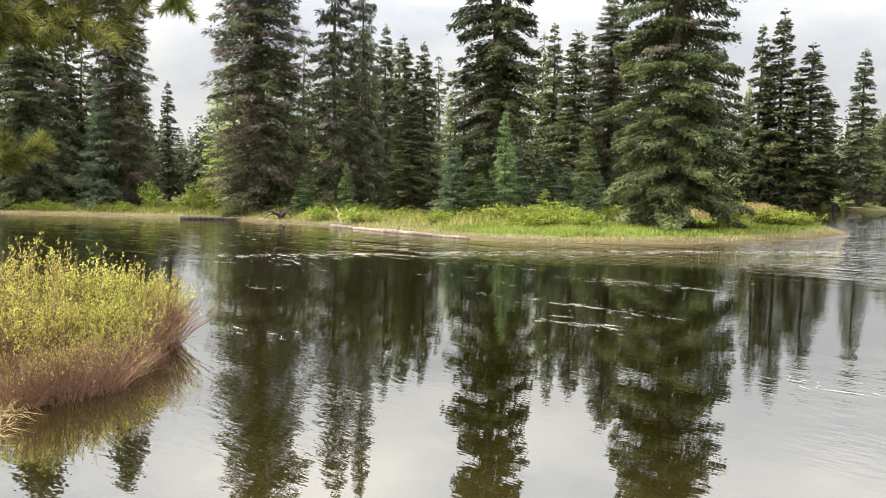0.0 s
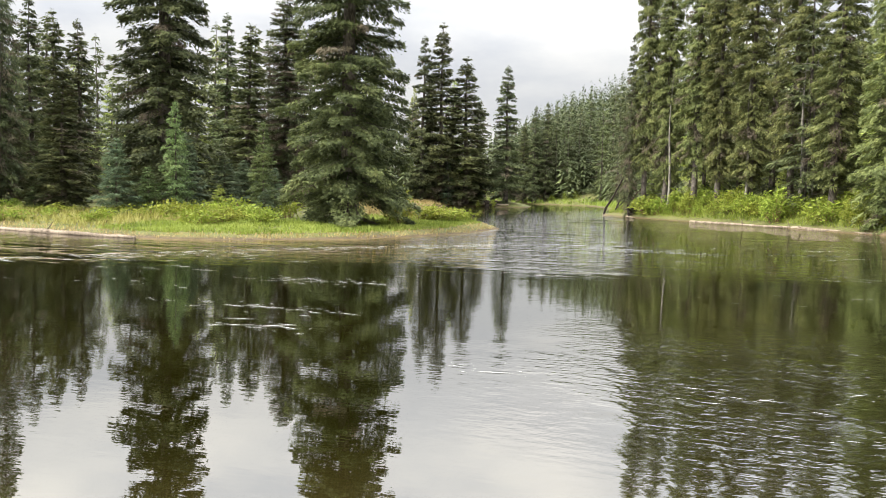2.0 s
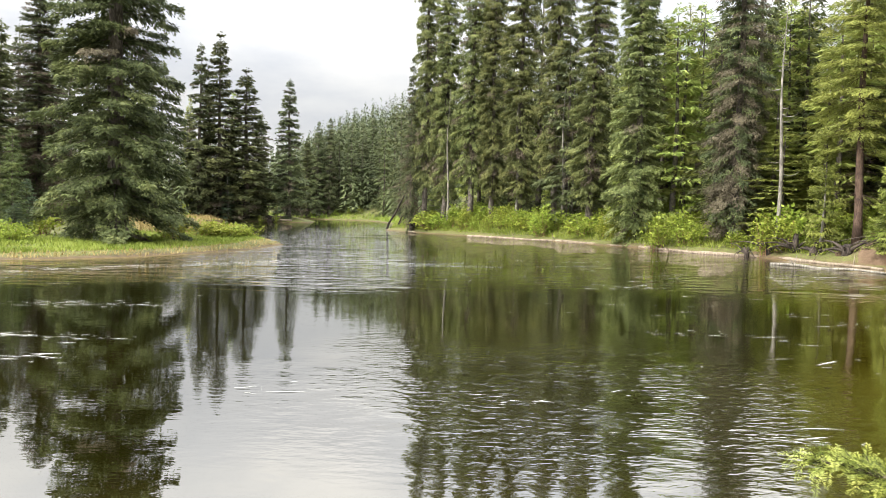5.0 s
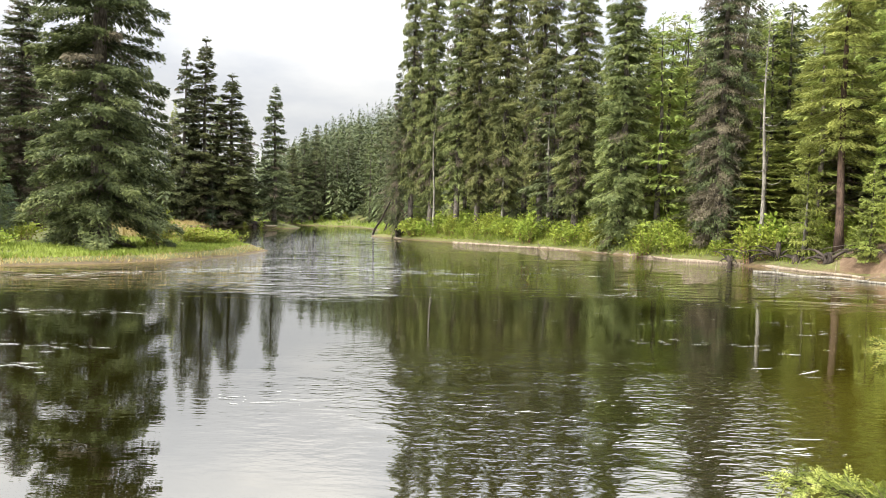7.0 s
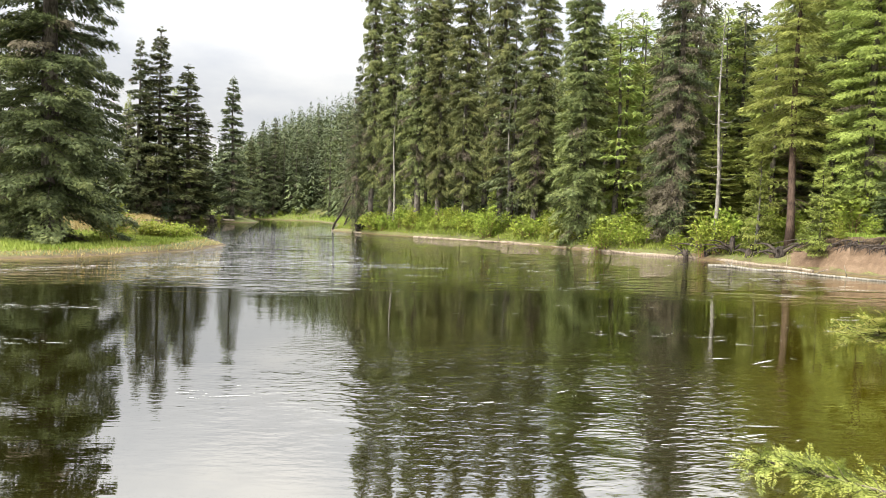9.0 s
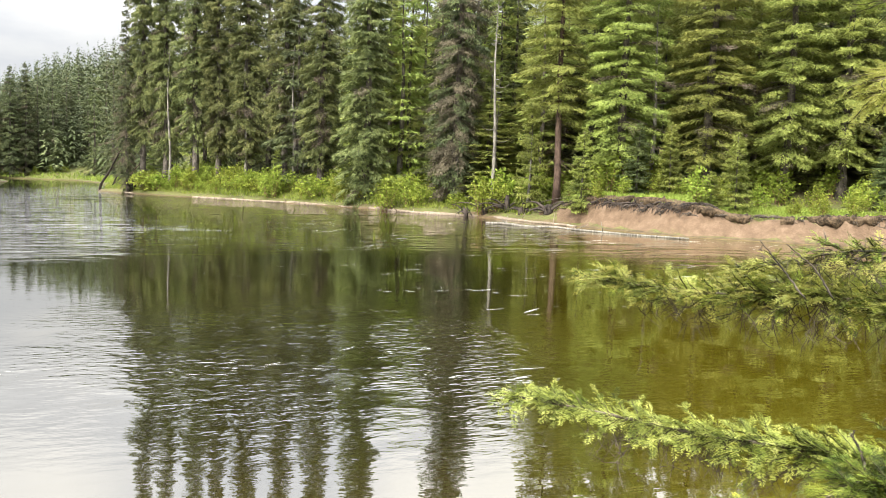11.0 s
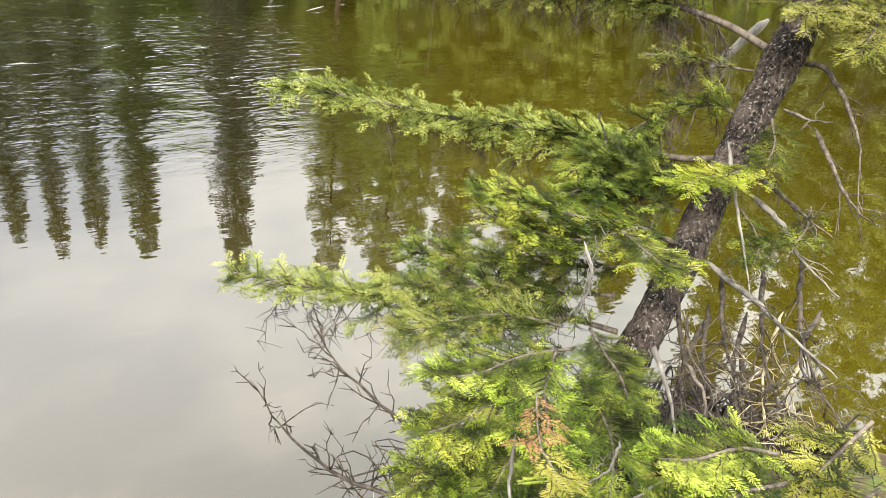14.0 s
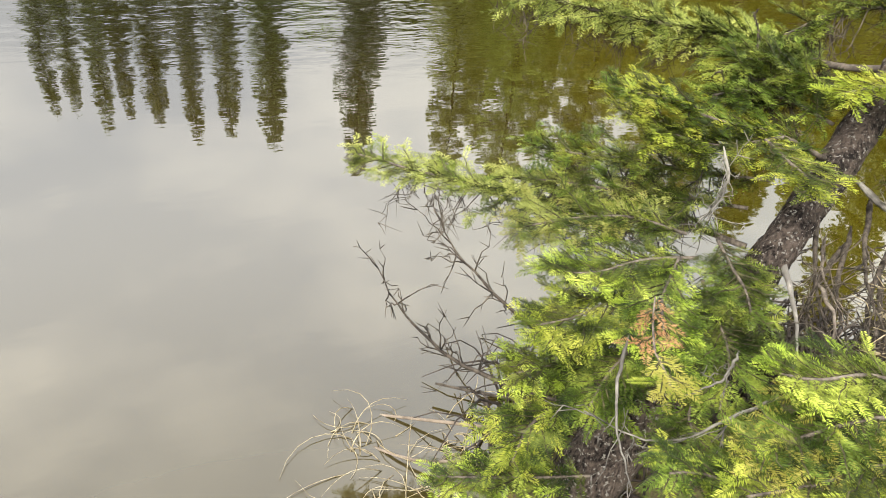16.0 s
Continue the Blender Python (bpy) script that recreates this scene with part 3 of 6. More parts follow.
random.seed(11)
T = {
    "big": conifer("big_spruce", 1, 30, 3.7, 0.02, 330, 225, 0.45, M_SPRUCE, M_BARK, 0.50, 0.20, 0.04, (0.18, 0.115), 0.016, skirt=0.9),
    "dark": conifer("dark_spruce", 2, 28, 3.3, 0.03, 300, 135, 0.55, M_DARK, M_BARK, 0.45, 0.12, 0.06, (0.20, 0.15), 0.015),
    "brown": conifer("brown_spruce", 3, 28, 3.3, 0.03, 440, 100, 0.48, M_DARK, M_BARK, 0.45, 0.05, 0.64, (0.20, 0.12), 0.014),
    "sparse": conifer("sparse_spruce", 4, 22, 2.5, 0.05, 270, 80, 0.40, M_DARK, M_BARK, 0.6, 0.05, 0.40, (0.27, 0.10), 0.011, 0.4, 0.5),
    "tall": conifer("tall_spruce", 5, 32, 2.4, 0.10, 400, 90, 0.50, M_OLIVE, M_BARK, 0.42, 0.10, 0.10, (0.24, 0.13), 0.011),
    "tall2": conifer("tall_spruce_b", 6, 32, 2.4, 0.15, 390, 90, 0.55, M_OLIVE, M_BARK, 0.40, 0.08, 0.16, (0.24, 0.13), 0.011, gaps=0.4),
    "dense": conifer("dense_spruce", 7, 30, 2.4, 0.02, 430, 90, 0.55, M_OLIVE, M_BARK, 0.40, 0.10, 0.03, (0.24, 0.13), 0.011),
    "mid": conifer("mid_spruce", 8, 18, 2.2, 0.04, 230, 70, 0.40, M_SPRUCE, M_BARK, 0.72, 0.15, 0.08, (0.21, 0.15), 0.012),
    "mid2": conifer("mid_spruce_b", 9, 18, 1.8, 0.06, 210, 70, 0.48, M_DARK, M_BARK, 0.70, 0.10, 0.12, (0.21, 0.15), 0.012),
    "larch": conifer("larch", 10, 19, 2.3, 0.06, 230, 70, 0.30, M_LARCH, M_BARK, 0.75, 0.20, 0.05, (0.27, 0.09), 0.012),
    "young": conifer("young_spruce", 11, 7, 1.7, 0.01, 150, 85, 0.25, M_BLUE, M_BARK, 0.85, 0.22, 0.0, (0.19, 0.075), 0.014),
    "youngfir": conifer("young_fir", 12, 6, 1.4, 0.03, 130, 85, 0.15, M_FIR, M_BARK, 0.80, 0.25, 0.0, (0.18, 0.07), 0.013),
    "young2": conifer("young_spruce_b", 13, 8, 1.3, 0.02, 130, 85, 0.35, M_YOUNG, M_BARK, 0.80, 0.18, 0.0, (0.19, 0.075), 0.013),
    "redtrunk": conifer("red_trunk_fir", 14, 26, 2.7, 0.24, 230, 150, 0.35, M_MOSSY, M_REDBARK, 0.40, 0.10, 0.0, (0.17, 0.08), 0.009, gaps=0.4),
    "bright": conifer("bright_fir", 15, 26, 2.9, 0.10, 350, 150, 0.40, M_MOSSY, M_BARK, 0.45, 0.12, 0.06, (0.17, 0.08), 0.011),
}
LABELS = {
    "big": ("spruce_tree", "broad dark green spruce with drooping layered boughs"),
    "dark": ("spruce_tree", "tall dense dark spruce with hanging boughs"),
    "brown": ("spruce_tree", "tall spruce with many dry grey-brown boughs"),
    "sparse": ("spruce_tree", "thin sparse spruce with half-bare dark boughs"),
    "tall": ("spruce_tree", "tall narrow dark spruce on the riverbank"),
    "tall2": ("spruce_tree", "tall spruce with a bare lower trunk and dead twigs"),
    "dense": ("spruce_tree", "tall narrow spruce densely clothed to the ground"),
    "mid": ("spruce_tree", "medium green pointed spruce among taller trees"),
    "mid2": ("spruce_tree", "slender dark pointed spruce among taller trees"),
    "larch": ("larch_tree", "light green feathery larch behind darker spruces"),
    "young": ("spruce_sapling", "small bluish-green spruce clothed to the ground"),
    "youngfir": ("fir_sapling", "small bright yellow-green young fir"),
    "young2": ("spruce_sapling", "small narrow green spruce at the forest edge"),
    "redtrunk": ("fir_tree", "tall fir with a bare reddish trunk and bright boughs"),
    "bright": ("fir_tree", "tall yellow-green fir on top of the cut bank"),
}


def tree(kind, az, d, top=None, width=1.0, lean=0.0):
    """A tree of a kind at a bearing and distance; top: height of its tip above the water."""
    x, y = polar(az, d)
    name, label = LABELS[kind]
    h = max(top - ground_at(x, y), 1.5 if kind.startswith("young") else 7.0) if top else None
    return plant(T[kind], name, label, "tree", x, y, h, width * (1 if not h else T[kind][1] / h), random.uniform(0, 360), lean, "trees along the river")


# wooded point across the water: kind, bearing, distance, tip height, width factor
POINT_TREES = [
    ("dark", -71.2, 67, 25, 1.15), ("brown", -65.6, 64, 23, 1.0), ("young", -67.1, 62, 10, 1.25), ("mid2", -62.5, 76, 12.2, 0.8),
    ("brown", -56.1, 55, 27, 1.4), ("sparse", -50.4, 53, 21, 1.0), ("sparse", -48.6, 54, 22, 0.7), ("mid2", -46.7, 60, 15.2, 1.0),
    ("mid", -45.3, 63, 15.0, 1.0), ("mid2", -43.8, 62, 14.3, 1.05), ("mid", -44.8, 50, 9.4, 0.9), ("young", -41.4, 44, 4.7, 0.85),
    ("young2", -39.4, 44, 3.2, 0.8), ("young2", -37.5, 44, 6.8, 0.8), ("dark", -38.3, 50, 28, 1.2), ("mid2", -34.0, 66, 16.8, 1.1),
    ("mid", -32.4, 60, 14.8, 1.3), ("brown", -29.7, 62, 17.8, 0.9), ("young2", -31.3, 46, 6.1, 0.9),
]
POINT_TREES += [
    ("youngfir", -34.4, 42, 2.3, 0.55), ("young", -31.2, 42, 2.1, 0.5), ("big", -25.0, 38.5, 28, 1.0), ("larch", -20.1, 141, 22, 1.1),
    ("mid2", -19.4, 138, 31, 2.1), ("mid", -18.0, 139, 33.5, 2.6), ("mid", -16.1, 139, 27.5, 2.9), ("young", -17.4, 137, 8.0, 1.2),
    ("mid2", -12.95, 140, 26.2, 2.2), ("mid2", -47.9, 56, 10.6, 0.9), ("mid2", -18.8, 142, 25, 1.4), ("larch", -17.1, 143, 24, 1.6), ("mid", -15.2, 145, 21, 1.5), ("young2", -53.2, 60, 8, 1.2), ("mid", -69, 72, 17, 1.1),
]
for row in POINT_TREES:
    tree(*row)

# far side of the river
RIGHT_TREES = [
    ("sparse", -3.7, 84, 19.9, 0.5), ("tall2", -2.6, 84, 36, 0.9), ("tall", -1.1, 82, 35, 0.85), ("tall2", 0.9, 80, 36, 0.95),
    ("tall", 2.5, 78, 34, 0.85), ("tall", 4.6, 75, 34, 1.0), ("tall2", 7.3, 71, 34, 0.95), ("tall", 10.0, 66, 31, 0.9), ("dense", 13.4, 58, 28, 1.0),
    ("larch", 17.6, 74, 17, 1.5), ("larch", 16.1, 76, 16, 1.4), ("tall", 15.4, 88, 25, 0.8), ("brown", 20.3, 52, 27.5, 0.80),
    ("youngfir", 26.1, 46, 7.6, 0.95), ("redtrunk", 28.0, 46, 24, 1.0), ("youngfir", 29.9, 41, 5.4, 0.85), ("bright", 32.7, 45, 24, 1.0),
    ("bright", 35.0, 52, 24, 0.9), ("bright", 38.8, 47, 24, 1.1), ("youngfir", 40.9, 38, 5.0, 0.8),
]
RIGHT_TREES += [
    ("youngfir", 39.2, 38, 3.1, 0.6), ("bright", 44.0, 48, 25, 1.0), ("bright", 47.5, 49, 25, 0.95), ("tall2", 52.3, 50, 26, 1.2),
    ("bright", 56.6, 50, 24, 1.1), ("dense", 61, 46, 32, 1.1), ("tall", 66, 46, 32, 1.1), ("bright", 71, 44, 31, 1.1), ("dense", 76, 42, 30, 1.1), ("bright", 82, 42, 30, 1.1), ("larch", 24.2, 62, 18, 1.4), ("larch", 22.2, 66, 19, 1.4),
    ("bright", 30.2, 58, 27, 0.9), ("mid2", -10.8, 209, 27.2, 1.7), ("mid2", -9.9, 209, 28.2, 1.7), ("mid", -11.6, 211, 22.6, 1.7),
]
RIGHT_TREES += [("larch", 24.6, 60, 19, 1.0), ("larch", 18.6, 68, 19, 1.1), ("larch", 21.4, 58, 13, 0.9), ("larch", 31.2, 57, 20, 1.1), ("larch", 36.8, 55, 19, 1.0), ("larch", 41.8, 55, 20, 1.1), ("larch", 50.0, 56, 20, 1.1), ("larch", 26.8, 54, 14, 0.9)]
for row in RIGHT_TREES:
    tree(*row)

# ---- forest behind, one tree at a time near the water, one mass far off ----
T["back_dark"] = conifer("back_spruce", 21, 24, 2.6, 0.03, 120, 24, 0.45, M_DARK, M_BARK, 0.55, 0.10, 0.05, (0.52, 0.22), 0.011, limbs=False)
T["back_green"] = conifer("back_spruce_b", 22, 22, 2.5, 0.03, 120, 24, 0.40, M_SPRUCE, M_BARK, 0.60, 0.12, 0.05, (0.50, 0.21), 0.011, limbs=False)
T["back_light"] = conifer("back_larch", 23, 20, 2.6, 0.03, 120, 24, 0.25, M_LARCH, M_BARK, 0.62, 0.18, 0.0, (0.46, 0.16), 0.011, limbs=False)
LABELS["back_dark"] = ("spruce_tree", "dark spruce standing back in the forest")
LABELS["back_green"] = ("spruce_tree", "green spruce standing back in the forest")
LABELS["back_light"] = ("larch_tree", "pale green larch standing back in the forest")

random.seed(23)
rows = []
for k in range(74):
    az = -79 + 63 * (k + random.random()) / 74
    d = random.uniform(66, 100)
    top = 2 + d * math.tan(radians(random.uniform(7.5, 12.0)))
    if -64.5 < az < -59.5 or az > -19:
        d, top = random.uniform(105, 125), random.uniform(10, 14)
    rows.append((random.choice(["back_dark", "back_dark", "back_green", "back_light"]), az, d, top, random.uniform(0.85, 1.2)))
for k in range(88):
    az = -2.5 + 74 * (k + random.random()) / 88
    edge = 84 - 1.9 * (az + 3) if az < 22 else 45
    d = max(edge, 46) + random.uniform(5, 34)
    top = 2 + d * math.tan(radians(random.uniform(12, 21) if az > 12 or d < edge + 16 else random.uniform(9, 15)))
    if 14.6 < az < 19.0 or 22.0 < az < 24.6:
        top = min(top, 2 + d * math.tan(radians(15.5)))
    rows.append((random.choice(["back_dark", "back_dark", "back_green", "back_light"] if az < 14 else ["back_green", "back_light", "back_light", "back_light"]), az, d, top, random.uniform(0.9, 1.25)))
for k in range(30):
    az = -13 + 9.5 * (k + random.random()) / 30
    d = random.uniform(209, 240) if az < -6 else random.uniform(128, 200)
    top = 2 + d * math.tan(radians(4.6 + 4.4 * (az + 13) / 9.5 + random.uniform(-1.6, 0.6)))
    rows.append((random.choice(["back_dark", "back_dark", "back_green"]), az, d, top, random.uniform(1.0, 1.4)))
for k in range(14):
    az = random.uniform(-23, -13.6)
    rows.append((random.choice(["back_dark", "back_green", "back_light"]), az, random.uniform(140, 160), random.uniform(12, 22), random.uniform(1.0, 1.3)))
for row in rows:
    if shore_distance(*polar(row[1], row[2])) > 2.5:
        tree(*row)

# lower trees that close the view under the crowns of the far bank
for k in range(64):
    az = 12 + 60 * (k + random.random()) / 64
    d = (58 if az < 22 else 47) + random.uniform(3, 20)
    g = ground_at(*polar(az, d))
    tree(random.choice(["back_green", "back_light", "back_light", "back_light"]), az, d, g + random.uniform(6, 15), random.uniform(0.9, 1.2))

# saplings at the forest edge
for k in range(34):
    az = random.uniform(-2, 66) if k % 2 else random.uniform(-60, -28)
    edge = (84 - 1.9 * (az + 3) if az < 22 else 43) if az > -5 else 46
    d = edge + random.uniform(-1, 9)
    if shore_distance(*polar(az, d)) > 3.0:
        tree(random.choice(["young2", "youngfir"] if az > -5 else ["young2", "youngfir", "young"]), az, d, ground_at(*polar(az, d)) + random.uniform(1.5, 6), random.uniform(0.6, 1.0))


def far_woods():
    rng = np.random.default_rng(5)
    heap = Heap()
    az_all = np.concatenate([rng.uniform(-14, -1, 900), rng.uniform(-80, 75, 4200)])
    low = np.where(az_all < -18, 112, np.where(az_all > 4, 105, 165))
    d_all = low + (np.where(az_all < -18, 240, 380) - low) * rng.uniform(0, 1, 5100)
    d_all[:900] = rng.uniform(150, 330, 900)
    xs, ys = d_all * np.sin(np.radians(az_all)), d_all * np.cos(np.radians(az_all))
    keep = shore_distance(xs, ys) > 4
    for az, x, y, z in np.column_stack([az_all, xs, ys, land(xs, ys)])[keep][:3100]:
        H, R = rng.uniform(11, 19), rng.uniform(1.8, 2.8)
        if az < -18:
            H = rng.uniform(9, 14)
        m = 70
        t = rng.uniform(0.02, 1, m) ** 0.9
        a = rng.uniform(0, math.tau, m)
        out = np.stack([np.cos(a), np.sin(a), 0 * a], 1)
        base = np.array([x, y, z]) + out * (R * (1 - t) ** 0.75 * 0.25)[:, None] + np.array([0, 0, 1.0]) * (t * H)[:, None]
        way = unit(out + np.array([0, 0, 1.0]) * rng.normal(-0.35, 0.2, m)[:, None])
        heap.slivers(base, way, unit(rng.normal(0, 0.3, (m, 3)) + [0, 0, 1]), R * (1 - t) ** 0.75 * 0.9 + 0.35, 0.36 + 0.42 * (1 - t), 0.2)
    tagged(new("distant_forest", heap.mesh("distant_forest", M_FARWOOD)), "hazy green conifer forest covering the far hillside", "forest", kind="stuff")


far_woods()


# ---- low growth on the banks ----
def shrub_mesh(name, seed, R, H, leaves, leaf, mat, stems=14, stem_mat=None):
    rng = np.random.default_rng(seed)
    wood, green = Heap(), Heap()
    tips = []
    for k in range(stems):
        a, r = rng.uniform(0, math.tau), rng.uniform(0.2, 1) * R
        s = np.linspace(0, 1, 5)
        p = np.stack([np.cos(a) * r * (0.35 + 0.65 * s ** 1.7) + rng.normal(0, 0.05, 5) * s, np.sin(a) * r * (0.35 + 0.65 * s ** 1.7) + rng.normal(0, 0.05, 5) * s, H * rng.uniform(0.6, 1.0) * (1 - 0.45 * (r / R) ** 2) * s], 1)
        wood.tube(p, np.linspace(0.014, 0.003, 5), 3)
        tips.append(p)
    pick = rng.integers(0, stems, leaves)
    s = rng.beta(2.2, 1.0, leaves)
    line = np.array(tips)
    idx = np.clip((s * 4).astype(int), 0, 3)
    fr = s * 4 - idx
    base = line[pick, idx] * (1 - fr)[:, None] + line[pick, idx + 1] * fr[:, None]
    base = base + rng.normal(0, 0.13, (leaves, 3)) * [R, R, H * 0.7]
    base[:, 2] = np.maximum(base[:, 2], 0.02)
    way = unit(rng.normal(0, 1, (leaves, 3)) + [0, 0, 0.5])
    green.sprays(base, way, unit(rng.normal(0, 0.6, (leaves, 3)) + [0, 0, 1]), leaf[0] * rng.uniform(0.7, 1.3, leaves), leaf[1] * rng.uniform(0.7, 1.3, leaves))
    return [("wood", wood.mesh(name + "_stems", stem_mat or M_STEM)), ("foliage", green.mesh(name + "_leaves", mat))], H


SHRUBS = [shrub_mesh("alder_shrub", 31, 1.0, 1.3, 650, (0.17, 0.09), M_SHRUB), shrub_mesh("alder_shrub_b", 32, 0.8, 1.8, 700, (0.16, 0.08), M_SHRUB),
          shrub_mesh("willow_shrub", 33, 1.1, 0.9, 650, (0.15, 0.06), M_BANKWILLOW), shrub_mesh("dogwood_shrub", 34, 0.9, 0.7, 520, (0.13, 0.06), M_BANKWILLOW)]
SHRUB_LABELS = ["bright green leafy alder shrub on the riverbank", "tall bright green shrub under the spruces", "yellow-green low willow shrub by the water", "low reddish-stemmed shrub with sparse yellow leaves"]
random.seed(41)


def shrub(k, x, y, h, w=1.0):
    plant(SHRUBS[k], "shrub", SHRUB_LABELS[k], "shrub", x, y, h, w, random.uniform(0, 360), group="riverbank shrubs")


def along(shore, first, last, count):
    """Points spread along a stretch of shore."""
    pts = np.array(shore[first:last + 1], float)
    seg = np.hypot(*np.diff(pts, axis=0).T)
    cum = np.concatenate([[0], np.cumsum(seg)])
    for k in range(count):
        s = cum[-1] * (k + random.random()) / count
        i = min(np.searchsorted(cum, s, "right") - 1, len(seg) - 1)
        f = (s - cum[i]) / seg[i]
        way = (pts[i + 1] - pts[i]) / seg[i]
        yield pts[i] + (pts[i + 1] - pts[i]) * f, np.array([way[1], -way[0]])


for (px, py), out in along(RIGHT_SHORE, 9, 15, 74):
    off = random.uniform(0.9, 5.0)
    p = np.array([px, py]) + out * off
    if float(shore_distance(*p)) < 0.5:
        p = np.array([px, py]) - out * off
    if 20.5 < math.degrees(math.atan2(p[0], p[1])) < 30.5 and off < 3.2:
        continue
    shrub(random.choice([0, 0, 1, 1, 0, 2]), p[0], p[1], random.uniform(0.8, 2.0), random.uniform(0.9, 1.4))
for (px, py), out in along(LEFT_SHORE, 2, 8, 46):
    off = random.uniform(1.5, 9.0)
    p = np.array([px, py]) + out * off
    if float(shore_distance(*p)) < 0.5:
        p = np.array([px, py]) - out * off
    shrub(random.choice([2, 2, 3, 3, 0]), p[0], p[1], random.uniform(0.5, 1.0), random.uniform(1.0, 1.7))
for (px, py), out in along(LEFT_SHORE, 1, 4, 26):
    p = np.array([px, py]) - out * random.uniform(2, 8)
    if float(shore_distance(*p)) < 0.5:
        p = 2 * np.array([px, py]) - p
    shrub(random.choice([0, 2, 3]), p[0], p[1], random.uniform(0.6, 1.6), random.uniform(1.0, 1.6))
# willows on the end of the point and round the feet of the trees
TIP_SHRUBS = [(-19.5, 44, 1.0, 1.6), (-18.2, 44.5, 1.0, 1.6), (-17.0, 45, 0.9, 1.6), (-16.0, 46, 0.8, 1.5), (-20.8, 42, 1.9, 1.1), (-21.3, 41, 2.2, 0.9), (-33.5, 41, 1.2, 1.2), (-29.6, 42, 1.0, 1.3), (-36, 40, 1.0, 1.3)]
for az, d, h, w in TIP_SHRUBS:
    shrub(1 if h > 1.5 else 2, *polar(az, d), h, w)
for az, d, h in [(-11.2, 209, 1.8), (-10.3, 209, 2.4), (-9.4, 208, 1.8), (-8.4, 207, 2.2), (-7.6, 206, 2.4), (-15.0, 136, 1.4), (-13.9, 136, 1.6), (-60.5, 57, 2.6), (-63.8, 60, 2.2), (16.8, 53, 2.4), (15.0, 53.5, 2.6), (11.5, 60, 2.4), (6.5, 67, 3.0), (6.0, 68.5, 2.2), (22.4, 47.5, 2.5), (23.5, 47, 2.2), (0.5, 77, 2.4), (38.4, 38.2, 1.9), (46.5, 38, 1.2), (48.5, 38, 1.3), (50.5, 39, 1.2), (44.8, 38.5, 1.0), (33.0, 42, 1.2), (35.5, 43, 1.4), (37.2, 42, 1.1), (42.5, 43, 1.5), (46.0, 44, 1.4), (49.0, 43, 1.6), (52.5, 44, 1.6), (55.0, 43, 1.7), (31.2, 40.5, 1.0), (58.0, 44, 1.7)]:
    shrub(1, *polar(az, d), h, 1.1)


# leafy undergrowth between the trunks
for k in range(130):
    az = -1 + 60 * (k + random.random()) / 130
    edge = 84 - 1.9 * (az + 3) if az < 22 else 44
    x, y = polar(az, edge + random.uniform(0, 13))
    if float(shore_distance(x, y)) > 2.0:
        shrub(random.choice([0, 1, 1]), x, y, random.uniform(1.3, 2.5), random.uniform(0.9, 1.3))


def grass(name, label, mat, count, seed, stretch, depth, length, width):
    rng = np.random.default_rng(seed)
    pts = np.array(stretch, float)
    seg = np.hypot(*np.diff(pts, axis=0).T)
    cum = np.concatenate([[0], np.cumsum(seg)])
    s = rng.uniform(0, cum[-1], count)
    i = np.clip(np.searchsorted(cum, s, "right") - 1, 0, len(seg) - 1)
    f = ((s - cum[i]) / seg[i])[:, None]
    way = (pts[i + 1] - pts[i]) / seg[i][:, None]
    off = depth[0] + (depth[1] - depth[0]) * rng.beta(1.0, 1.7, count)
    p = pts[i] * (1 - f) + pts[i + 1] * f
    nrm = np.stack([-way[:, 1], way[:, 0]], 1)
    q = p + nrm * off[:, None]
    bad = shore_distance(q[:, 0], q[:, 1]) < 0
    q[bad] = (p - nrm * off[:, None])[bad]
    z = land(q[:, 0], q[:, 1])
    ok = z > 0.03
    q, z = q[ok], z[ok]
    n = len(q)
    a = rng.uniform(0, math.tau, n)
    tuft = 0.55 + 0.9 * np.clip(0.5 + wobble(q[:, 0], q[:, 1], 1.3, seed), 0, 1)
    lean = np.stack([np.cos(a) * 0.35, np.sin(a) * 0.35, np.ones(n)], 1)
    heap = Heap()
    heap.slivers(np.column_stack([q, z - 0.02]), unit(lean), np.stack([np.cos(a), np.sin(a), 0 * a], 1), length * tuft * rng.uniform(0.6, 1.3, n), width, -0.25)
    tagged(new(name, heap.mesh(name, mat)), label, "grass", kind="stuff")


grass("meadow_grass", "bright green grass on the low wooded point", M_GRASS, 36000, 51, LEFT_SHORE[6:14], (1.1, 9.0), 0.19, 0.045)
grass("bank_grass", "green and yellow grass along the far left bank", M_DRYGRASS, 16000, 52, LEFT_SHORE[1:7], (1.2, 12.0), 0.38, 0.06)
grass("dry_sedge", "straw-coloured dry sedge at the water's edge", M_SEDGE, 6000, 53, LEFT_SHORE[1:13], (0.1, 1.5), 0.13, 0.04)
grass("right_bank_grass", "fresh green grass under the spruces", M_GRASS, 24000, 54, RIGHT_SHORE[5:16], (0.5, 7.0), 0.42, 0.06)
grass("cut_bank_grass", "green turf and herbs on top of the cut bank", M_GRASS, 22000, 55, RIGHT_SHORE[15:21], (1.4, 11.0), 0.20, 0.045)
grass("upstream_grass", "pale green and rusty grass along the upstream banks", M_SEDGE, 9000, 56, LEFT_SHORE[12:17], (0.3, 8.0), 0.7, 0.15)
grass("upstream_meadow", "pale green grass beyond the river bend", M_GRASS, 3500, 57, RIGHT_SHORE[1:6], (0.3, 8.0), 0.8, 0.16)


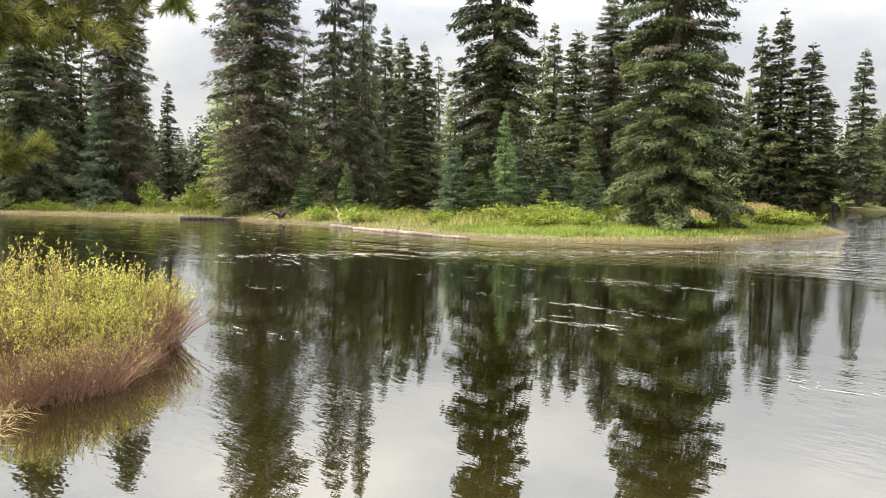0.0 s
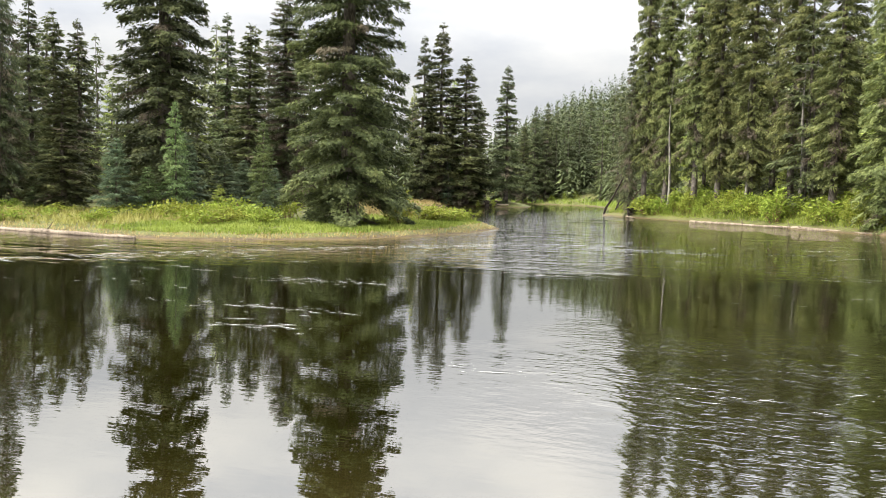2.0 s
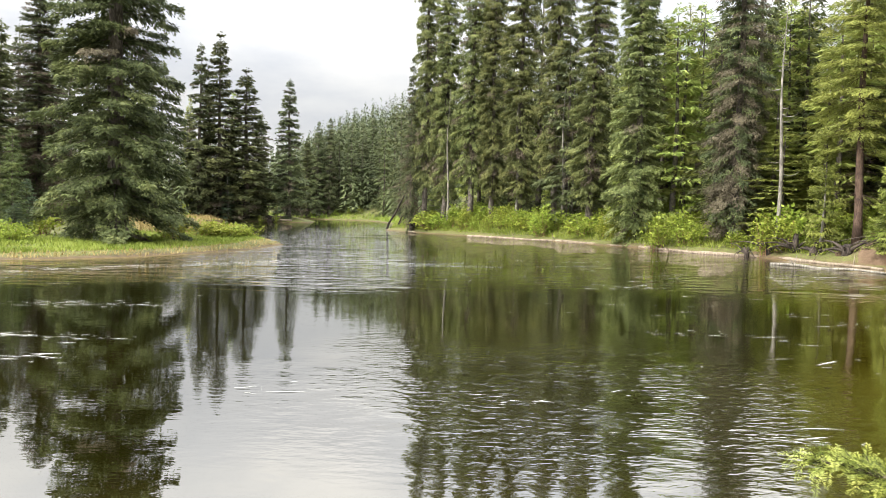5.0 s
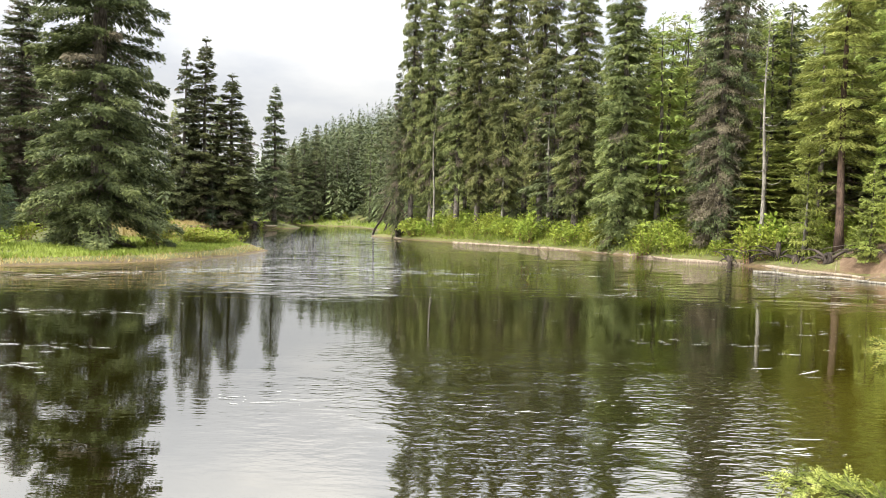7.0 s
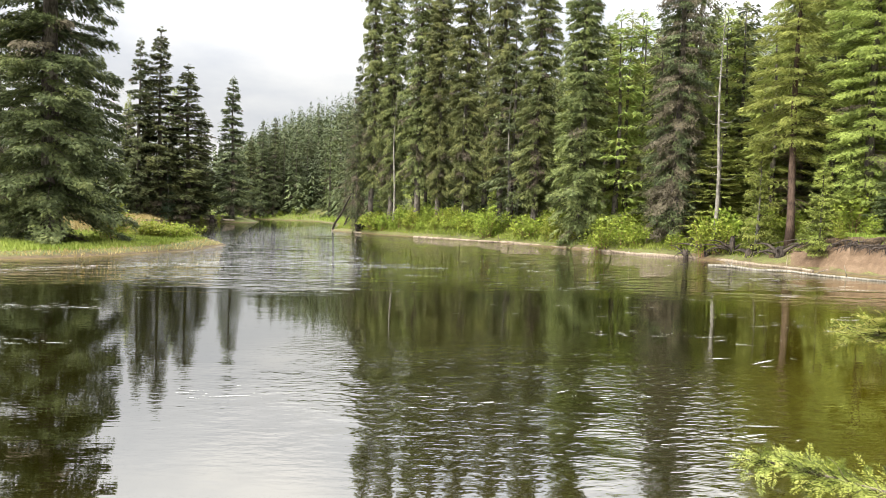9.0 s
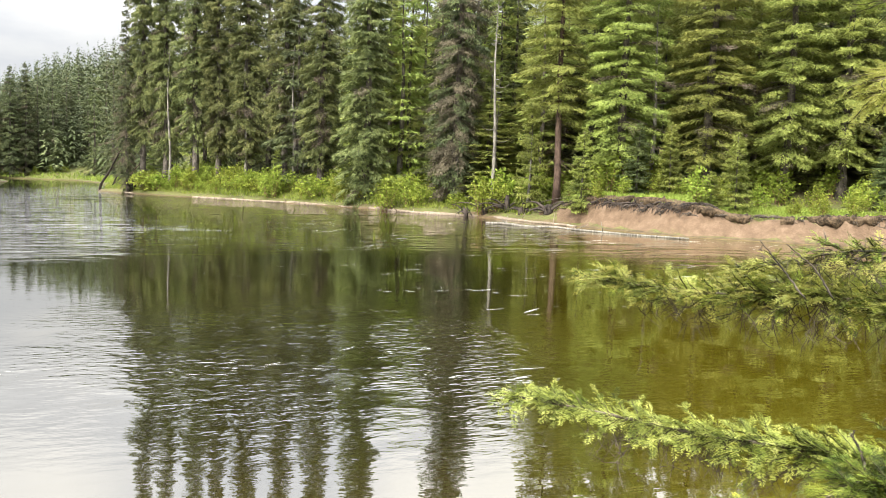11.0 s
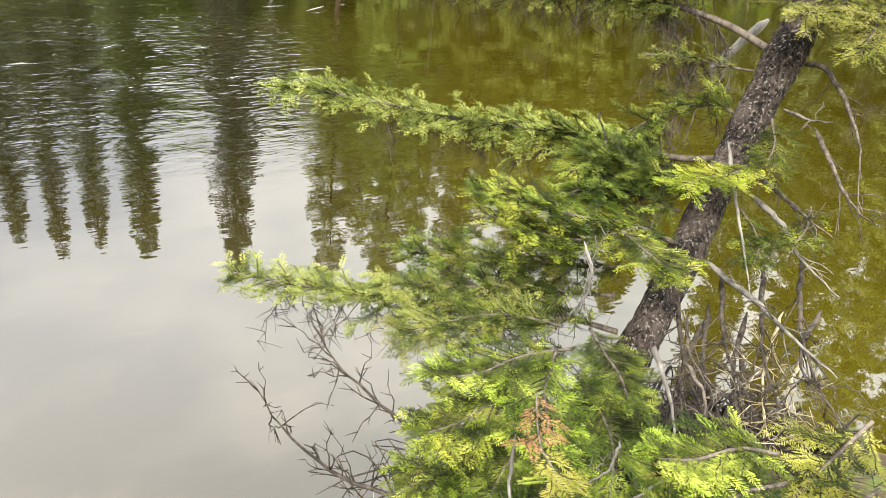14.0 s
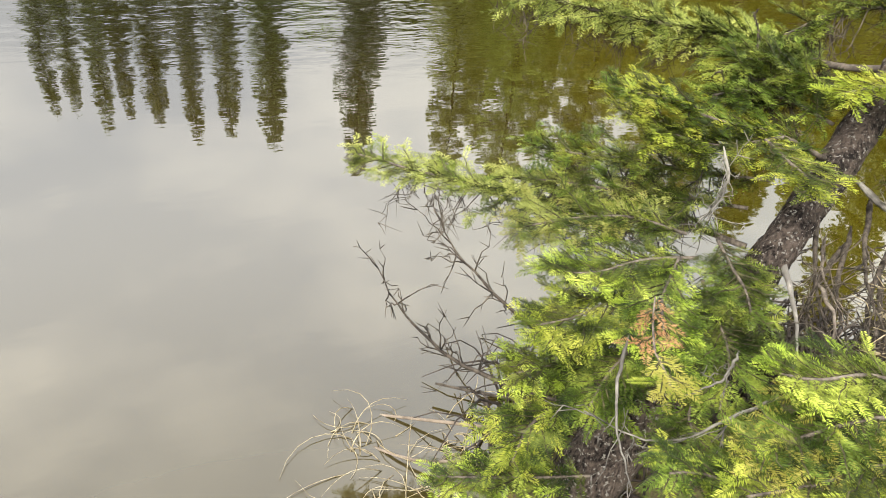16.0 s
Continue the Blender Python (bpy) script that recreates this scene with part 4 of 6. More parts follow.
# ---- dead wood ----
def log(x0, y0, x1, y1, r, mat=None, z0=None, z1=None, label="pale weathered driftwood log lying at the water's edge", stubs=3, name="driftwood_log", seed=0):
    rng = np.random.default_rng(int(abs(x0 * 100 + y1 * 10)) + seed)
    heap = Heap()
    n = 9
    s = np.linspace(0, 1, n)
    a = np.array([x0, y0, 0.05 if z0 is None else z0])
    b = np.array([x1, y1, 0.05 if z1 is None else z1])
    L = np.linalg.norm(b - a)
    p = a + (b - a) * s[:, None] + rng.normal(0, 0.012 * L ** 0.5, (n, 3)) * [1, 1, 0.4]
    heap.tube(smooth_line(p, 33), r * (1 - 0.45 * np.linspace(0, 1, 33)) * (1 + 0.06 * np.sin(np.linspace(0, 9, 33))), 8)
    for k in range(stubs):
        i = rng.integers(1, n - 1)
        way = unit(rng.normal(0, 1, 3) * [1, 1, 0.3] + [0, 0, 0.6])
        heap.tube(p[i] + way * (np.linspace(0, 1, 3) * rng.uniform(0.25, 0.8))[:, None], [r * 0.35, r * 0.22, 0.008], 4)
    return tagged(new(name, heap.mesh(name, mat or M_DRIFT, True)), label, "log", "driftwood along the banks")


log(-45.5, 24.4, -42.6, 27.0, 0.15, M_STUMP, label="dark wet log lying on the muddy bank")
log(-40.6, 27.2, -37.5, 27.4, 0.13)
log(-31.9, 26.0, -26.8, 25.1, 0.12)
log(-27.2, 25.0, -20.3, 23.9, 0.12)
log(-33.4, 27.6, -31.0, 26.0, 0.05, z0=1.0, label="thin dead branch leaning on the bank")
log(13.2, 54.0, 15.5, 46.6, 0.14)
log(15.2, 46.8, 18.4, 43.8, 0.15)
log(15.4, 36.9, 20.6, 26.4, 0.07, M_PALE, label="long pale peeled log floating by the cut bank", stubs=5)
log(1.0, 73.0, 9.4, 62.5, 0.13)
log(8.4, 63.6, 13.0, 54.6, 0.14)
log(-9.2, 95.0, -4.6, 81.0, 0.12)
log(18.3, 42.4, 19.6, 34.5, 0.11, label="grey driftwood log beached under the cut bank")
log(-8.9, 93.0, -5.4, 86.5, 0.14, M_STUMP, 0.2, 6.2, "dead pole leaning against a riverside tree", 4, "leaning_pole")
log(-7.6, 92.0, -5.2, 86.0, 0.10, M_STUMP, 0.2, 5.4, "dead pole leaning against a riverside tree", 3, "leaning_pole")
log(-6.6, 90.0, -3.6, 84.0, 0.09, M_REDBARK, 0.3, 4.0, "broken reddish branch leaning on the bank", 3, "leaning_pole")
log(-36, 132.6, -30, 133.2, 0.22, z0=0.5, z1=0.4, label="fallen log on the grassy point")


def snag(x, y, H, r, label, mat, seed, twigs=34, start=0.25, reach=1.6):
    rng = np.random.default_rng(seed)
    root = new("dead_tree")
    z = ground_at(x, y) - 0.1
    root.matrix_world = pose(x, y, z)
    t, b = Heap(), Heap()
    hs = np.linspace(0, H, 14)
    line = np.stack([0.12 * np.sin(hs * 0.5), 0.1 * np.cos(hs * 0.4), hs], 1)
    t.tube(line, np.maximum(r * (1 - hs / H) ** 0.8, 0.025), 8)
    for k in range(twigs):
        h = H * rng.uniform(start, 0.98)
        a = rng.uniform(0, math.tau)
        L = reach * rng.uniform(0.25, 1.0) * (1.1 - 0.6 * h / H)
        s = np.linspace(0, 1, 6)
        out = np.array([math.cos(a), math.sin(a), 0])
        c = np.array([np.interp(h, hs, line[:, 0]), np.interp(h, hs, line[:, 1]), h])
        b.tube(c + out * (L * s)[:, None] + np.array([0, 0, 1.0]) * (L * (-0.35 * s + 0.5 * s ** 3) + rng.normal(0, 0.03, 6) * s)[:, None], np.linspace(0.035, 0.008, 6), 4)
    for nm, h in (("trunk", t), ("dead_brush", b)):
        ob = new(nm, h.mesh(nm, mat, True))
        ob.parent = root
        if nm == "dead_brush":
            tagged(ob, kind="stuff")
    return tagged(root, label, "dead tree", "standing dead trees")


snag(*polar(23.1, 48.5), 14.5, 0.15, "bare pale dead tree with broken curled branches", M_PALE, 61, 40, 0.3, 1.3)
snag(*polar(7.9, 69.0), 13, 0.20, "pale dead trunk with fine drooping bare twigs", M_PALE, 62, 60, 0.08, 1.7)
snag(*polar(8.6, 69.5), 16, 0.10, "thin pale dead trunk among the spruces", M_PALE, 63, 10, 0.4, 0.8)
snag(*polar(34.9, 45.5), 11, 0.16, "thin grey dead trunk among the firs", M_PALE, 64, 16, 0.3, 1.0)
snag(*polar(-0.9, 80.5), 15, 0.15, "pale bare trunk at the edge of the spruces", M_PALE, 65, 8, 0.5, 0.8)
snag(*polar(4.4, 74.5), 16, 0.15, "pale bare trunk at the edge of the spruces", M_PALE, 66, 8, 0.5, 0.8)
snag(*polar(25.9, 45.5), 4.6, 0.10, "slim pale trunk below a young fir", M_PALE, 67, 5, 0.5, 0.5)
snag(*polar(-17.4, 136.5), 9, 0.2, "pale leaning dead trunk in front of the spruces", M_PALE, 68, 6, 0.4, 0.5)


def stump(x, y, h, r, seed, roots=7):
    rng = np.random.default_rng(seed)
    heap = Heap()
    z = max(ground_at(x, y), 0.0) - 0.15
    heap.tube([(x, y, z), (x + rng.normal(0, 0.06), y, z + h * 0.5), (x + rng.normal(0, 0.15), y, z + h)], [r * 1.3, r, r * 0.6], 7)
    for k in range(roots):
        a = rng.uniform(0, math.tau)
        L = rng.uniform(0.4, 1.2) * (0.6 + h)
        s = np.linspace(0, 1, 5)
        heap.tube(np.array([x, y, z + 0.25]) + np.stack([np.cos(a) * L * s, np.sin(a) * L * s, rng.uniform(-0.3, 0.9) * s * L * 0.6 + 0.3 * np.sin(s * 3)], 1), np.linspace(r * 0.5, 0.012, 5), 5)
    return tagged(new("tree_stump", heap.mesh("tree_stump", M_STUMP, True)), "blackened rotten stump with bare roots at the water", "stump", "stumps at the water")


for k, (x, y, h, r) in enumerate([(17.3, 44.6, 0.7, 0.13), (18.3, 43.8, 1.1, 0.20), (19.2, 42.4, 1.2, 0.20), (19.6, 41.0, 0.8, 0.22), (-5.0, 84.5, 0.9, 0.3), (-33.6, 132.8, 1.2, 0.7), (-38.8, 27.6, 0.5, 0.2), (20.2, 38.8, 0.7, 0.25)]):
    stump(x, y, h, r, 70 + k, 9)


def root_tangle(name, label, az0, az1, count, seed, mat, rise, drop):
    """Fine roots that hang out of the broken edge of the cut bank."""
    rng = np.random.default_rng(seed)
    heap = Heap()
    for k in range(count):
        az = rng.uniform(az0, az1)
        dd = np.arange(30.0, 46.0, 0.25)
        zz = land(dd * math.sin(radians(az)), dd * math.cos(radians(az)))
        i = int(np.argmax(zz >= rise))
        x, y = polar(az, dd[i] + 0.1)
        z = float(zz[i])
        s = np.linspace(0, 1, 5)
        L = rng.uniform(0.35 * drop, drop)
        way = np.array([-math.sin(radians(az)), -math.cos(radians(az)), 0]) * rng.uniform(0.2, 0.7) + np.array([math.cos(radians(az)), -math.sin(radians(az)), 0]) * rng.normal(0, 0.9)
        heap.tube(np.array([x, y, z + 0.05]) + way * (L * s)[:, None] + np.array([0, 0, 1.0]) * (0.18 * np.sin(s * 2.2) - L * 0.75 * s ** 1.7)[:, None], np.linspace(rng.uniform(0.02, 0.06), 0.008, 5), 4)
    return tagged(new(name, heap.mesh(name, mat, True)), label, "roots", kind="stuff")


root_tangle("exposed_roots", "dark tangle of roots hanging from the cut bank", 26.8, 38.5, 420, 81, M_STUMP, 1.15, 0.75)
root_tangle("hanging_rootlets", "thin brown rootlets hanging over the sandy cut", 33.0, 52.0, 160, 82, M_DARKTWIG, 0.85, 0.4)


def turf_lip():
    """The broken, overhanging edge of dark turf along the top of the cut bank."""
    rng = np.random.default_rng(83)
    azs = np.arange(26.8, 56.0, 0.2)
    rows = []
    for az in azs:
        dd = np.arange(30.0, 52.0, 0.1)
        zz = land(dd * math.sin(radians(az)), dd * math.cos(radians(az)))
        d = dd[int(np.argmax(zz >= 0.93 * zz[np.searchsorted(dd, 45.0)] * (0.9 if az < 36 else 0.8)))]
        z = float(np.interp(d, dd, zz))
        out = 0.30 + 0.22 * math.sin(az * 3.1) + rng.uniform(-0.16, 0.16)
        thick = 0.26 + 0.10 * math.sin(az * 5.3 + 1) + rng.uniform(-0.07, 0.10)
        for dist, up in ((d + 1.3, 0.05), (d + 0.4, 0.13), (d - out * 0.7, 0.10 + rng.uniform(-0.03, 0.04)), (d - out, -0.05), (d - out * 0.6, -thick), (d + 0.35, -thick - 0.12)):
            rows.append((*polar(az + rng.uniform(-0.04, 0.04), dist), z + up))
    k = 6
    faces = [(i * k + j, (i + 1) * k + j, (i + 1) * k + j + 1, i * k + j + 1) for i in range(len(azs) - 1) for j in range(k - 1)]
    tagged(new("turf_edge", mesh_from("turf_edge", rows, faces, M_TURF, True)), "dark crumbling turf overhanging the sandy cut bank", "bank", kind="structure")


turf_lip()


def foam():
    """Thin foam lines drawn out by the current, in loose clusters, and painted sky glints."""
    rng = np.random.default_rng(91)
    heap = Heap()
    streaks = []
    for k in range(74):
        az, d = rng.uniform(-60, 46), 7 + 34 * rng.beta(1.2, 1.5)
        cx, cy = polar(az, d)
        for j in range(rng.integers(4, 26)):
            x, y = cx + rng.normal(0, 0.05 * d), cy + rng.normal(0, 0.018 * d)
            a = rng.normal(0.1, 0.25)
            streaks.append((x, y, rng.gamma(1.6, 0.08) * (0.5 + d / 16), a))
    # streaks off the left shore stand in for sky mirrored in riffles
    for k in range(340):
        az = rng.uniform(-60, -14)
        cx, cy = polar(az, 23.5 + 0.16 * (az + 60) * (1 - (az + 14) / -46) - rng.gamma(1.5, 0.5))
        streaks.append((cx, cy, rng.uniform(0.2, 0.8), rng.normal(-0.05, 0.1)))
    st = np.array(streaks)
    st = st[shore_distance(st[:, 0], st[:, 1]) < -1.0]
    way = np.stack([np.cos(st[:, 3]), np.sin(st[:, 3]), 0 * st[:, 3]], 1)
    heap.sprays(np.column_stack([st[:, :2], np.full(len(st), 0.006)]), way, np.tile([[0, 0, 1.0]], (len(st), 1)), st[:, 2], 0.006 + st[:, 2] * 0.035, 0.0)
    tagged(new("foam_flecks", heap.mesh("foam_flecks", M_FOAMGLINT)), "thin pale foam lines and painted sky glints on the river", "foam", kind="stuff")


foam()


# ---- the near bank: leaning fir, pine branches, willows ----
EYE = np.array([0.0, 0.0, 2.0])


def sight(az, el, r):
    """A place by bearing, elevation and distance from where the viewer stands."""
    a, e = radians(az), radians(el)
    return EYE + r * np.array([math.sin(a) * math.cos(e), math.cos(a) * math.cos(e), math.sin(e)])


def needle_row(heap, line, rng, spacing=0.0020, length=0.0175, width=0.0025, flat=0.2, start=0.0):
    """Needles along a twig: two combs, ruffled upwards."""
    seg = np.linalg.norm(np.diff(line, axis=0), axis=1)
    cum = np.concatenate([[0], np.cumsum(seg)])
    n = max(6, int(cum[-1] * (1 - start) / spacing))
    s = cum[-1] * (start + (1 - start) * (np.arange(n) + rng.uniform(0.3, 0.7, n)) / n)
    base = np.stack([np.interp(s, cum, line[:, c]) for c in range(3)], 1)
    d = unit(np.stack([np.interp(s, cum, np.gradient(line[:, c])) for c in range(3)], 1))
    side = unit(np.cross(d, [0, 0, 1.0]))
    up = np.cross(side, d)
    sign = np.where(np.arange(n) % 2, -1.0, 1.0)
    taper = np.clip((cum[-1] - s) / 0.02, 0.55, 1.0) * np.clip(0.6 + s / 0.03, 0.6, 1.0)
    way = unit(d * rng.uniform(0.35, 0.75, n)[:, None] + side * (sign * rng.uniform(0.65, 1.0, n))[:, None] + up * rng.normal(0.22, flat, n)[:, None])
    heap.sprays(base, way, unit(up + rng.normal(0, 0.25, (n, 3))), length * taper * rng.uniform(0.8, 1.15, n), width, 0.08)


def fir_bough(root, points, r0, seed, density=1.0, spread=0.34, clear=0.15, mats=None, sag=0.18, hang=10, plump=0.2, name="bough"):
    """A bough of the near fir: a bark spine with side shoots, its needles, and dead twigs below."""
    mats = mats or (M_NEARSHADE, M_NEARSHADE, M_NEARTIP)
    rng = np.random.default_rng(seed)
    line = smooth_line([sight(*p) for p in points], 26)
    L = float(np.linalg.norm(np.diff(line, axis=0), axis=1).sum())
    wood, heaps, dead, thin = Heap(), [Heap(), Heap(), Heap()], Heap(), Heap()
    wood.tube(line, np.linspace(0.68 * r0, 0.003, 26), 7)
    d_all = unit(np.gradient(line, axis=0))
    count = int(L * 40 * density)
    for k in range(count):
        q = clear + (1 - clear) * (k + rng.random()) / count
        i = min(int(q * 25), 24)
        f = q * 25 - i
        p0 = line[i] * (1 - f) + line[i + 1] * f
        d = d_all[i]
        side = unit(np.cross(d, [0, 0, 1.0]))
        up = np.cross(side, d)
        sgn = 1 if k % 2 else -1
        size = spread * (0.35 + 0.65 * min(1.0, (1.04 - q) * 2.2)) * rng.uniform(0.35, 1.0) * (0.55 + 0.45 * min(1, q * 3))
        way = unit(d * rng.uniform(0.4, 1.0) + side * sgn * rng.uniform(0.4, 1.0) + up * rng.normal(0.10, 0.08 + plump))
        n = 6
        s = np.linspace(0, 1, n)
        twig = p0 + way * (size * s)[:, None] + np.array([0, 0, 1.0]) * (-sag * size * s ** 2 + 0.12 * size * s ** 3)[:, None] + rng.normal(0, 0.004, (n, 3)) * s[:, None]
        thin.tube(twig, np.linspace(0.0030, 0.0012, n), 3)
        # the darker needles gather towards the stem, as shade painted in
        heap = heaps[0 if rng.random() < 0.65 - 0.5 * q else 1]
        needle_row(heap, twig, rng, start=0.05, flat=plump)
        dd = unit(np.gradient(twig, axis=0))
        for j in range(int(size * 52)):
            u = rng.uniform(0.2, 1.0)
            ii = min(int(u * 5), 4)
            b = twig[ii] * (1 - (u * 5 - ii)) + twig[ii + 1] * (u * 5 - ii)
            sd = unit(np.cross(dd[ii], [0, 0, 1.0]))
            w = unit(dd[ii] * rng.uniform(0.6, 1.0) + sd * (1 if j % 2 else -1) * rng.uniform(0.5, 0.9) + np.array([0, 0, 1.0]) * rng.normal(0.4 * plump, plump))
            ln = rng.uniform(0.03, 0.075) * (1.15 - 0.45 * u)
            t3 = b + w * (ln * np.linspace(0, 1, 4))[:, None] - np.array([0, 0, 1.0]) * (0.15 * ln * np.linspace(0, 1, 4) ** 2)[:, None]
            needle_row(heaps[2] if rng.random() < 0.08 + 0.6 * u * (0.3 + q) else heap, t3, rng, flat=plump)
    for k in range(hang):
        q = rng.uniform(0.2, 0.85)
        p0 = line[int(q * 25)]
        n = 7
        s = np.linspace(0, 1, n)
        ln = rng.uniform(0.06, 0.19)
        a = rng.uniform(0, math.tau)
        tw = p0 + np.array([math.cos(a), math.sin(a), 0]) * (ln * 0.6 * s)[:, None] - np.array([0, 0, 1.0]) * (ln * 0.8 * s ** 0.8)[:, None] + rng.normal(0, 0.008, (n, 3)) * s[:, None]
        dead.tube(tw, np.linspace(0.0024, 0.0008, n), 3)
        for j in range(8):
            b = tw[rng.integers(2, n)]
            w = unit(rng.normal(0, 1, 3) + [0, 0, -0.8])
            dead.tube(b + w * (np.linspace(0, 1, 3) * rng.uniform(0.03, 0.09))[:, None] + rng.normal(0, 0.003, (3, 3)), [0.0014, 0.0010, 0.0006], 3)
    bough = new(name, wood.mesh(name, M_TWIG, True))
    bough.parent = root
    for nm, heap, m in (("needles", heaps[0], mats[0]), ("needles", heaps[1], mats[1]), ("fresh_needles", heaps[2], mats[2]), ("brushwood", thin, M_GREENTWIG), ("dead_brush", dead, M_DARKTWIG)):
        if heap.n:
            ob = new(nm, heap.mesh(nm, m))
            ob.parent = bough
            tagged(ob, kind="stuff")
    return bough


def bare_branch(root, points, r0, mat, seed, twigs=8, name="bare_branch", reach=0.22, r1=0.0015, curl=0.007):
    rng = np.random.default_rng(seed)
    line = smooth_line([sight(*p) for p in points], 18)
    line[1:-1] += rng.normal(0, 0.0014, (16, 3))
    heap = Heap()
    heap.tube(line, np.linspace(r0, max(r1, 0.12 * r0) if twigs else 0.7 * r0, 18) * (0.45 if r0 > 0.012 and twigs else 0.8) * np.minimum(1.0, 0.25 + np.linspace(0, 6, 18)), 6)
    for k in range(twigs):
        i = rng.integers(4, 17)
        d = unit(line[min(i + 1, 17)] - line[i - 1])
        w = unit(d * 0.7 + rng.normal(0, 0.6, 3))
        n = 6
        s = np.linspace(0, 1, n)
        ln = reach * rng.uniform(0.3, 1.0)
        tw = line[i] + w * (ln * s)[:, None] + rng.normal(0, curl, (n, 3)) * s[:, None]
        heap.tube(tw, np.linspace(min(r0 * 0.3, 0.0030), 0.0008, n), 3)
        for j in range(3):
            b = tw[rng.integers(2, n)]
            heap.tube(b + unit(w + rng.normal(0, 0.8, 3)) * (np.linspace(0, 1, 3) * ln * 0.35)[:, None], [0.0016, 0.0012, 0.0007], 3)
    ob = new(name, heap.mesh(name, mat, True))
    ob.parent = root
    return ob


def leaning_fir():
    root = new("leaning_fir_tree")
    root.location = (1.1, 1.0, 0.3)
    root.empty_display_size = 0.2
    bpy.context.view_layer.update()
    heap = Heap()
    trunk = smooth_line([(0.98, 0.92, -0.1), sight(*FIR_TRUNK[0])] + [sight(*p) for p in FIR_TRUNK[1:]] + [(TOP_X + 0.06, TOP_Y, 3.6), (TOP_X + 0.1, TOP_Y + 0.03, 5.2), (TOP_X + 0.11, TOP_Y + 0.04, 6.8)], 40)
    rad = np.interp(np.linspace(0, 1, 40), [0, 0.08, 0.16, 0.25, 0.33, 0.42, 0.58, 0.77, 1], [0.110, 0.088, 0.060, 0.048, 0.052, 0.060, 0.048, 0.040, 0.010])
    fine = smooth_line(trunk, 240)
    rad = np.interp(np.linspace(0, 1, 240), np.linspace(0, 1, 40), rad)
    v, f = tube(fine, rad * (1 + 0.05 * np.sin(np.arange(240) * 0.33)), 28)
    # scaly bark
    rough = np.random.default_rng(97).normal(0, 0.0022, len(v))
    mid = np.repeat(fine, 28, axis=0)
    heap.add(v + unit(v - mid) * rough[:, None], f)
    t = new("trunk", heap.mesh("trunk", M_FIRBARK, True))
    t.parent = root
    boughs = FIR_BOUGHS
    for k, (pts, r0, den, spread, clear, mats, hang, plump) in enumerate(boughs):
        fir_bough(root, pts, r0, 100 + k, den, spread, clear, mats, 0.40 if mats is LITGREEN else 0.18, hang, plump)
    for k, (pts, r0, mat, tw, reach) in enumerate(FIR_BARE):
        bare_branch(root, pts, r0, mat, 200 + k, tw, reach=reach)
    for ob in root.children:
        ob.matrix_parent_inverse = root.matrix_world.inverted()
    return tagged(root, "fir leaning over the river with lichened trunk and green boughs", "tree")


TOP_X, TOP_Y = 2.73, 1.27
FIR_TRUNK = [(49.1, -49.4, 2.12), (54.7, -37.1, 2.16), (57.3, -29.1, 2.2), (59.7, -15.9, 2.5), (60.6, -11.3, 2.59), (61.4, -7.2, 2.68), (62.1, -3.3, 2.77), (63.2, 0.6, 2.87), (64.1, 4.3, 2.96), (65, 8.5, 3.05)]
# the first needles of most sets carry painted inner shade
GREEN = (M_NEARSHADE, M_FIRMID, M_FIRMID)
FRESH = (M_NEARSHADE, M_FIRMID, M_NEARTIP)
MIXED = (M_NEARSHADE, M_FIRMID, M_YELLOW)
# upper boughs and olive tips: paler needles in place of light falling on them
LITGREEN = (M_OLIVEFIR, M_SUNLIT, M_SUNLIT)
OLIVE = (M_FIRMID, M_OLIVEFIR, M_SUNLIT)
LIME = (M_NEARTIP, M_NEARTIP, M_NEARTIP)
DRY = (M_NEARSHADE, M_YELLOW, M_YELLOW)
RUST = (M_RUST, M_RUST, M_RUST)
GOLD = (M_YELLOW, M_YELLOW, M_YELLOW)
# bearing, elevation and distance along each bough; then girth, density, spread, bare share, needles, dead twigs below, plumpness
FIR_BOUGHS = []
FIR_BOUGHS += [
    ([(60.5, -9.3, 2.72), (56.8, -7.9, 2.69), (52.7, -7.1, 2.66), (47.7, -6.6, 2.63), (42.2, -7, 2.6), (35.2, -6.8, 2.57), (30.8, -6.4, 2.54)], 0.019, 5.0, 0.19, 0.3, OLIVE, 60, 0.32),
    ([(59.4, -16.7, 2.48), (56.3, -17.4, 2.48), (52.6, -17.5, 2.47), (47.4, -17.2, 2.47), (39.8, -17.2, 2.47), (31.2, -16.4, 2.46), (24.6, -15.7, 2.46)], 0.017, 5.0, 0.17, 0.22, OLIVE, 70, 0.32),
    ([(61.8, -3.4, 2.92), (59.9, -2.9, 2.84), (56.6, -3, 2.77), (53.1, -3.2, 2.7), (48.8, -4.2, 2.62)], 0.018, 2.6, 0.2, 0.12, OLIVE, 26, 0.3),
    ([(59.3, -3.5, 2.8), (56.3, -4.1, 2.73), (53.7, -4.8, 2.67), (50.9, -4.5, 2.6)], 0.008, 3, 0.16, 0.05, GREEN, 26, 0.25),
]
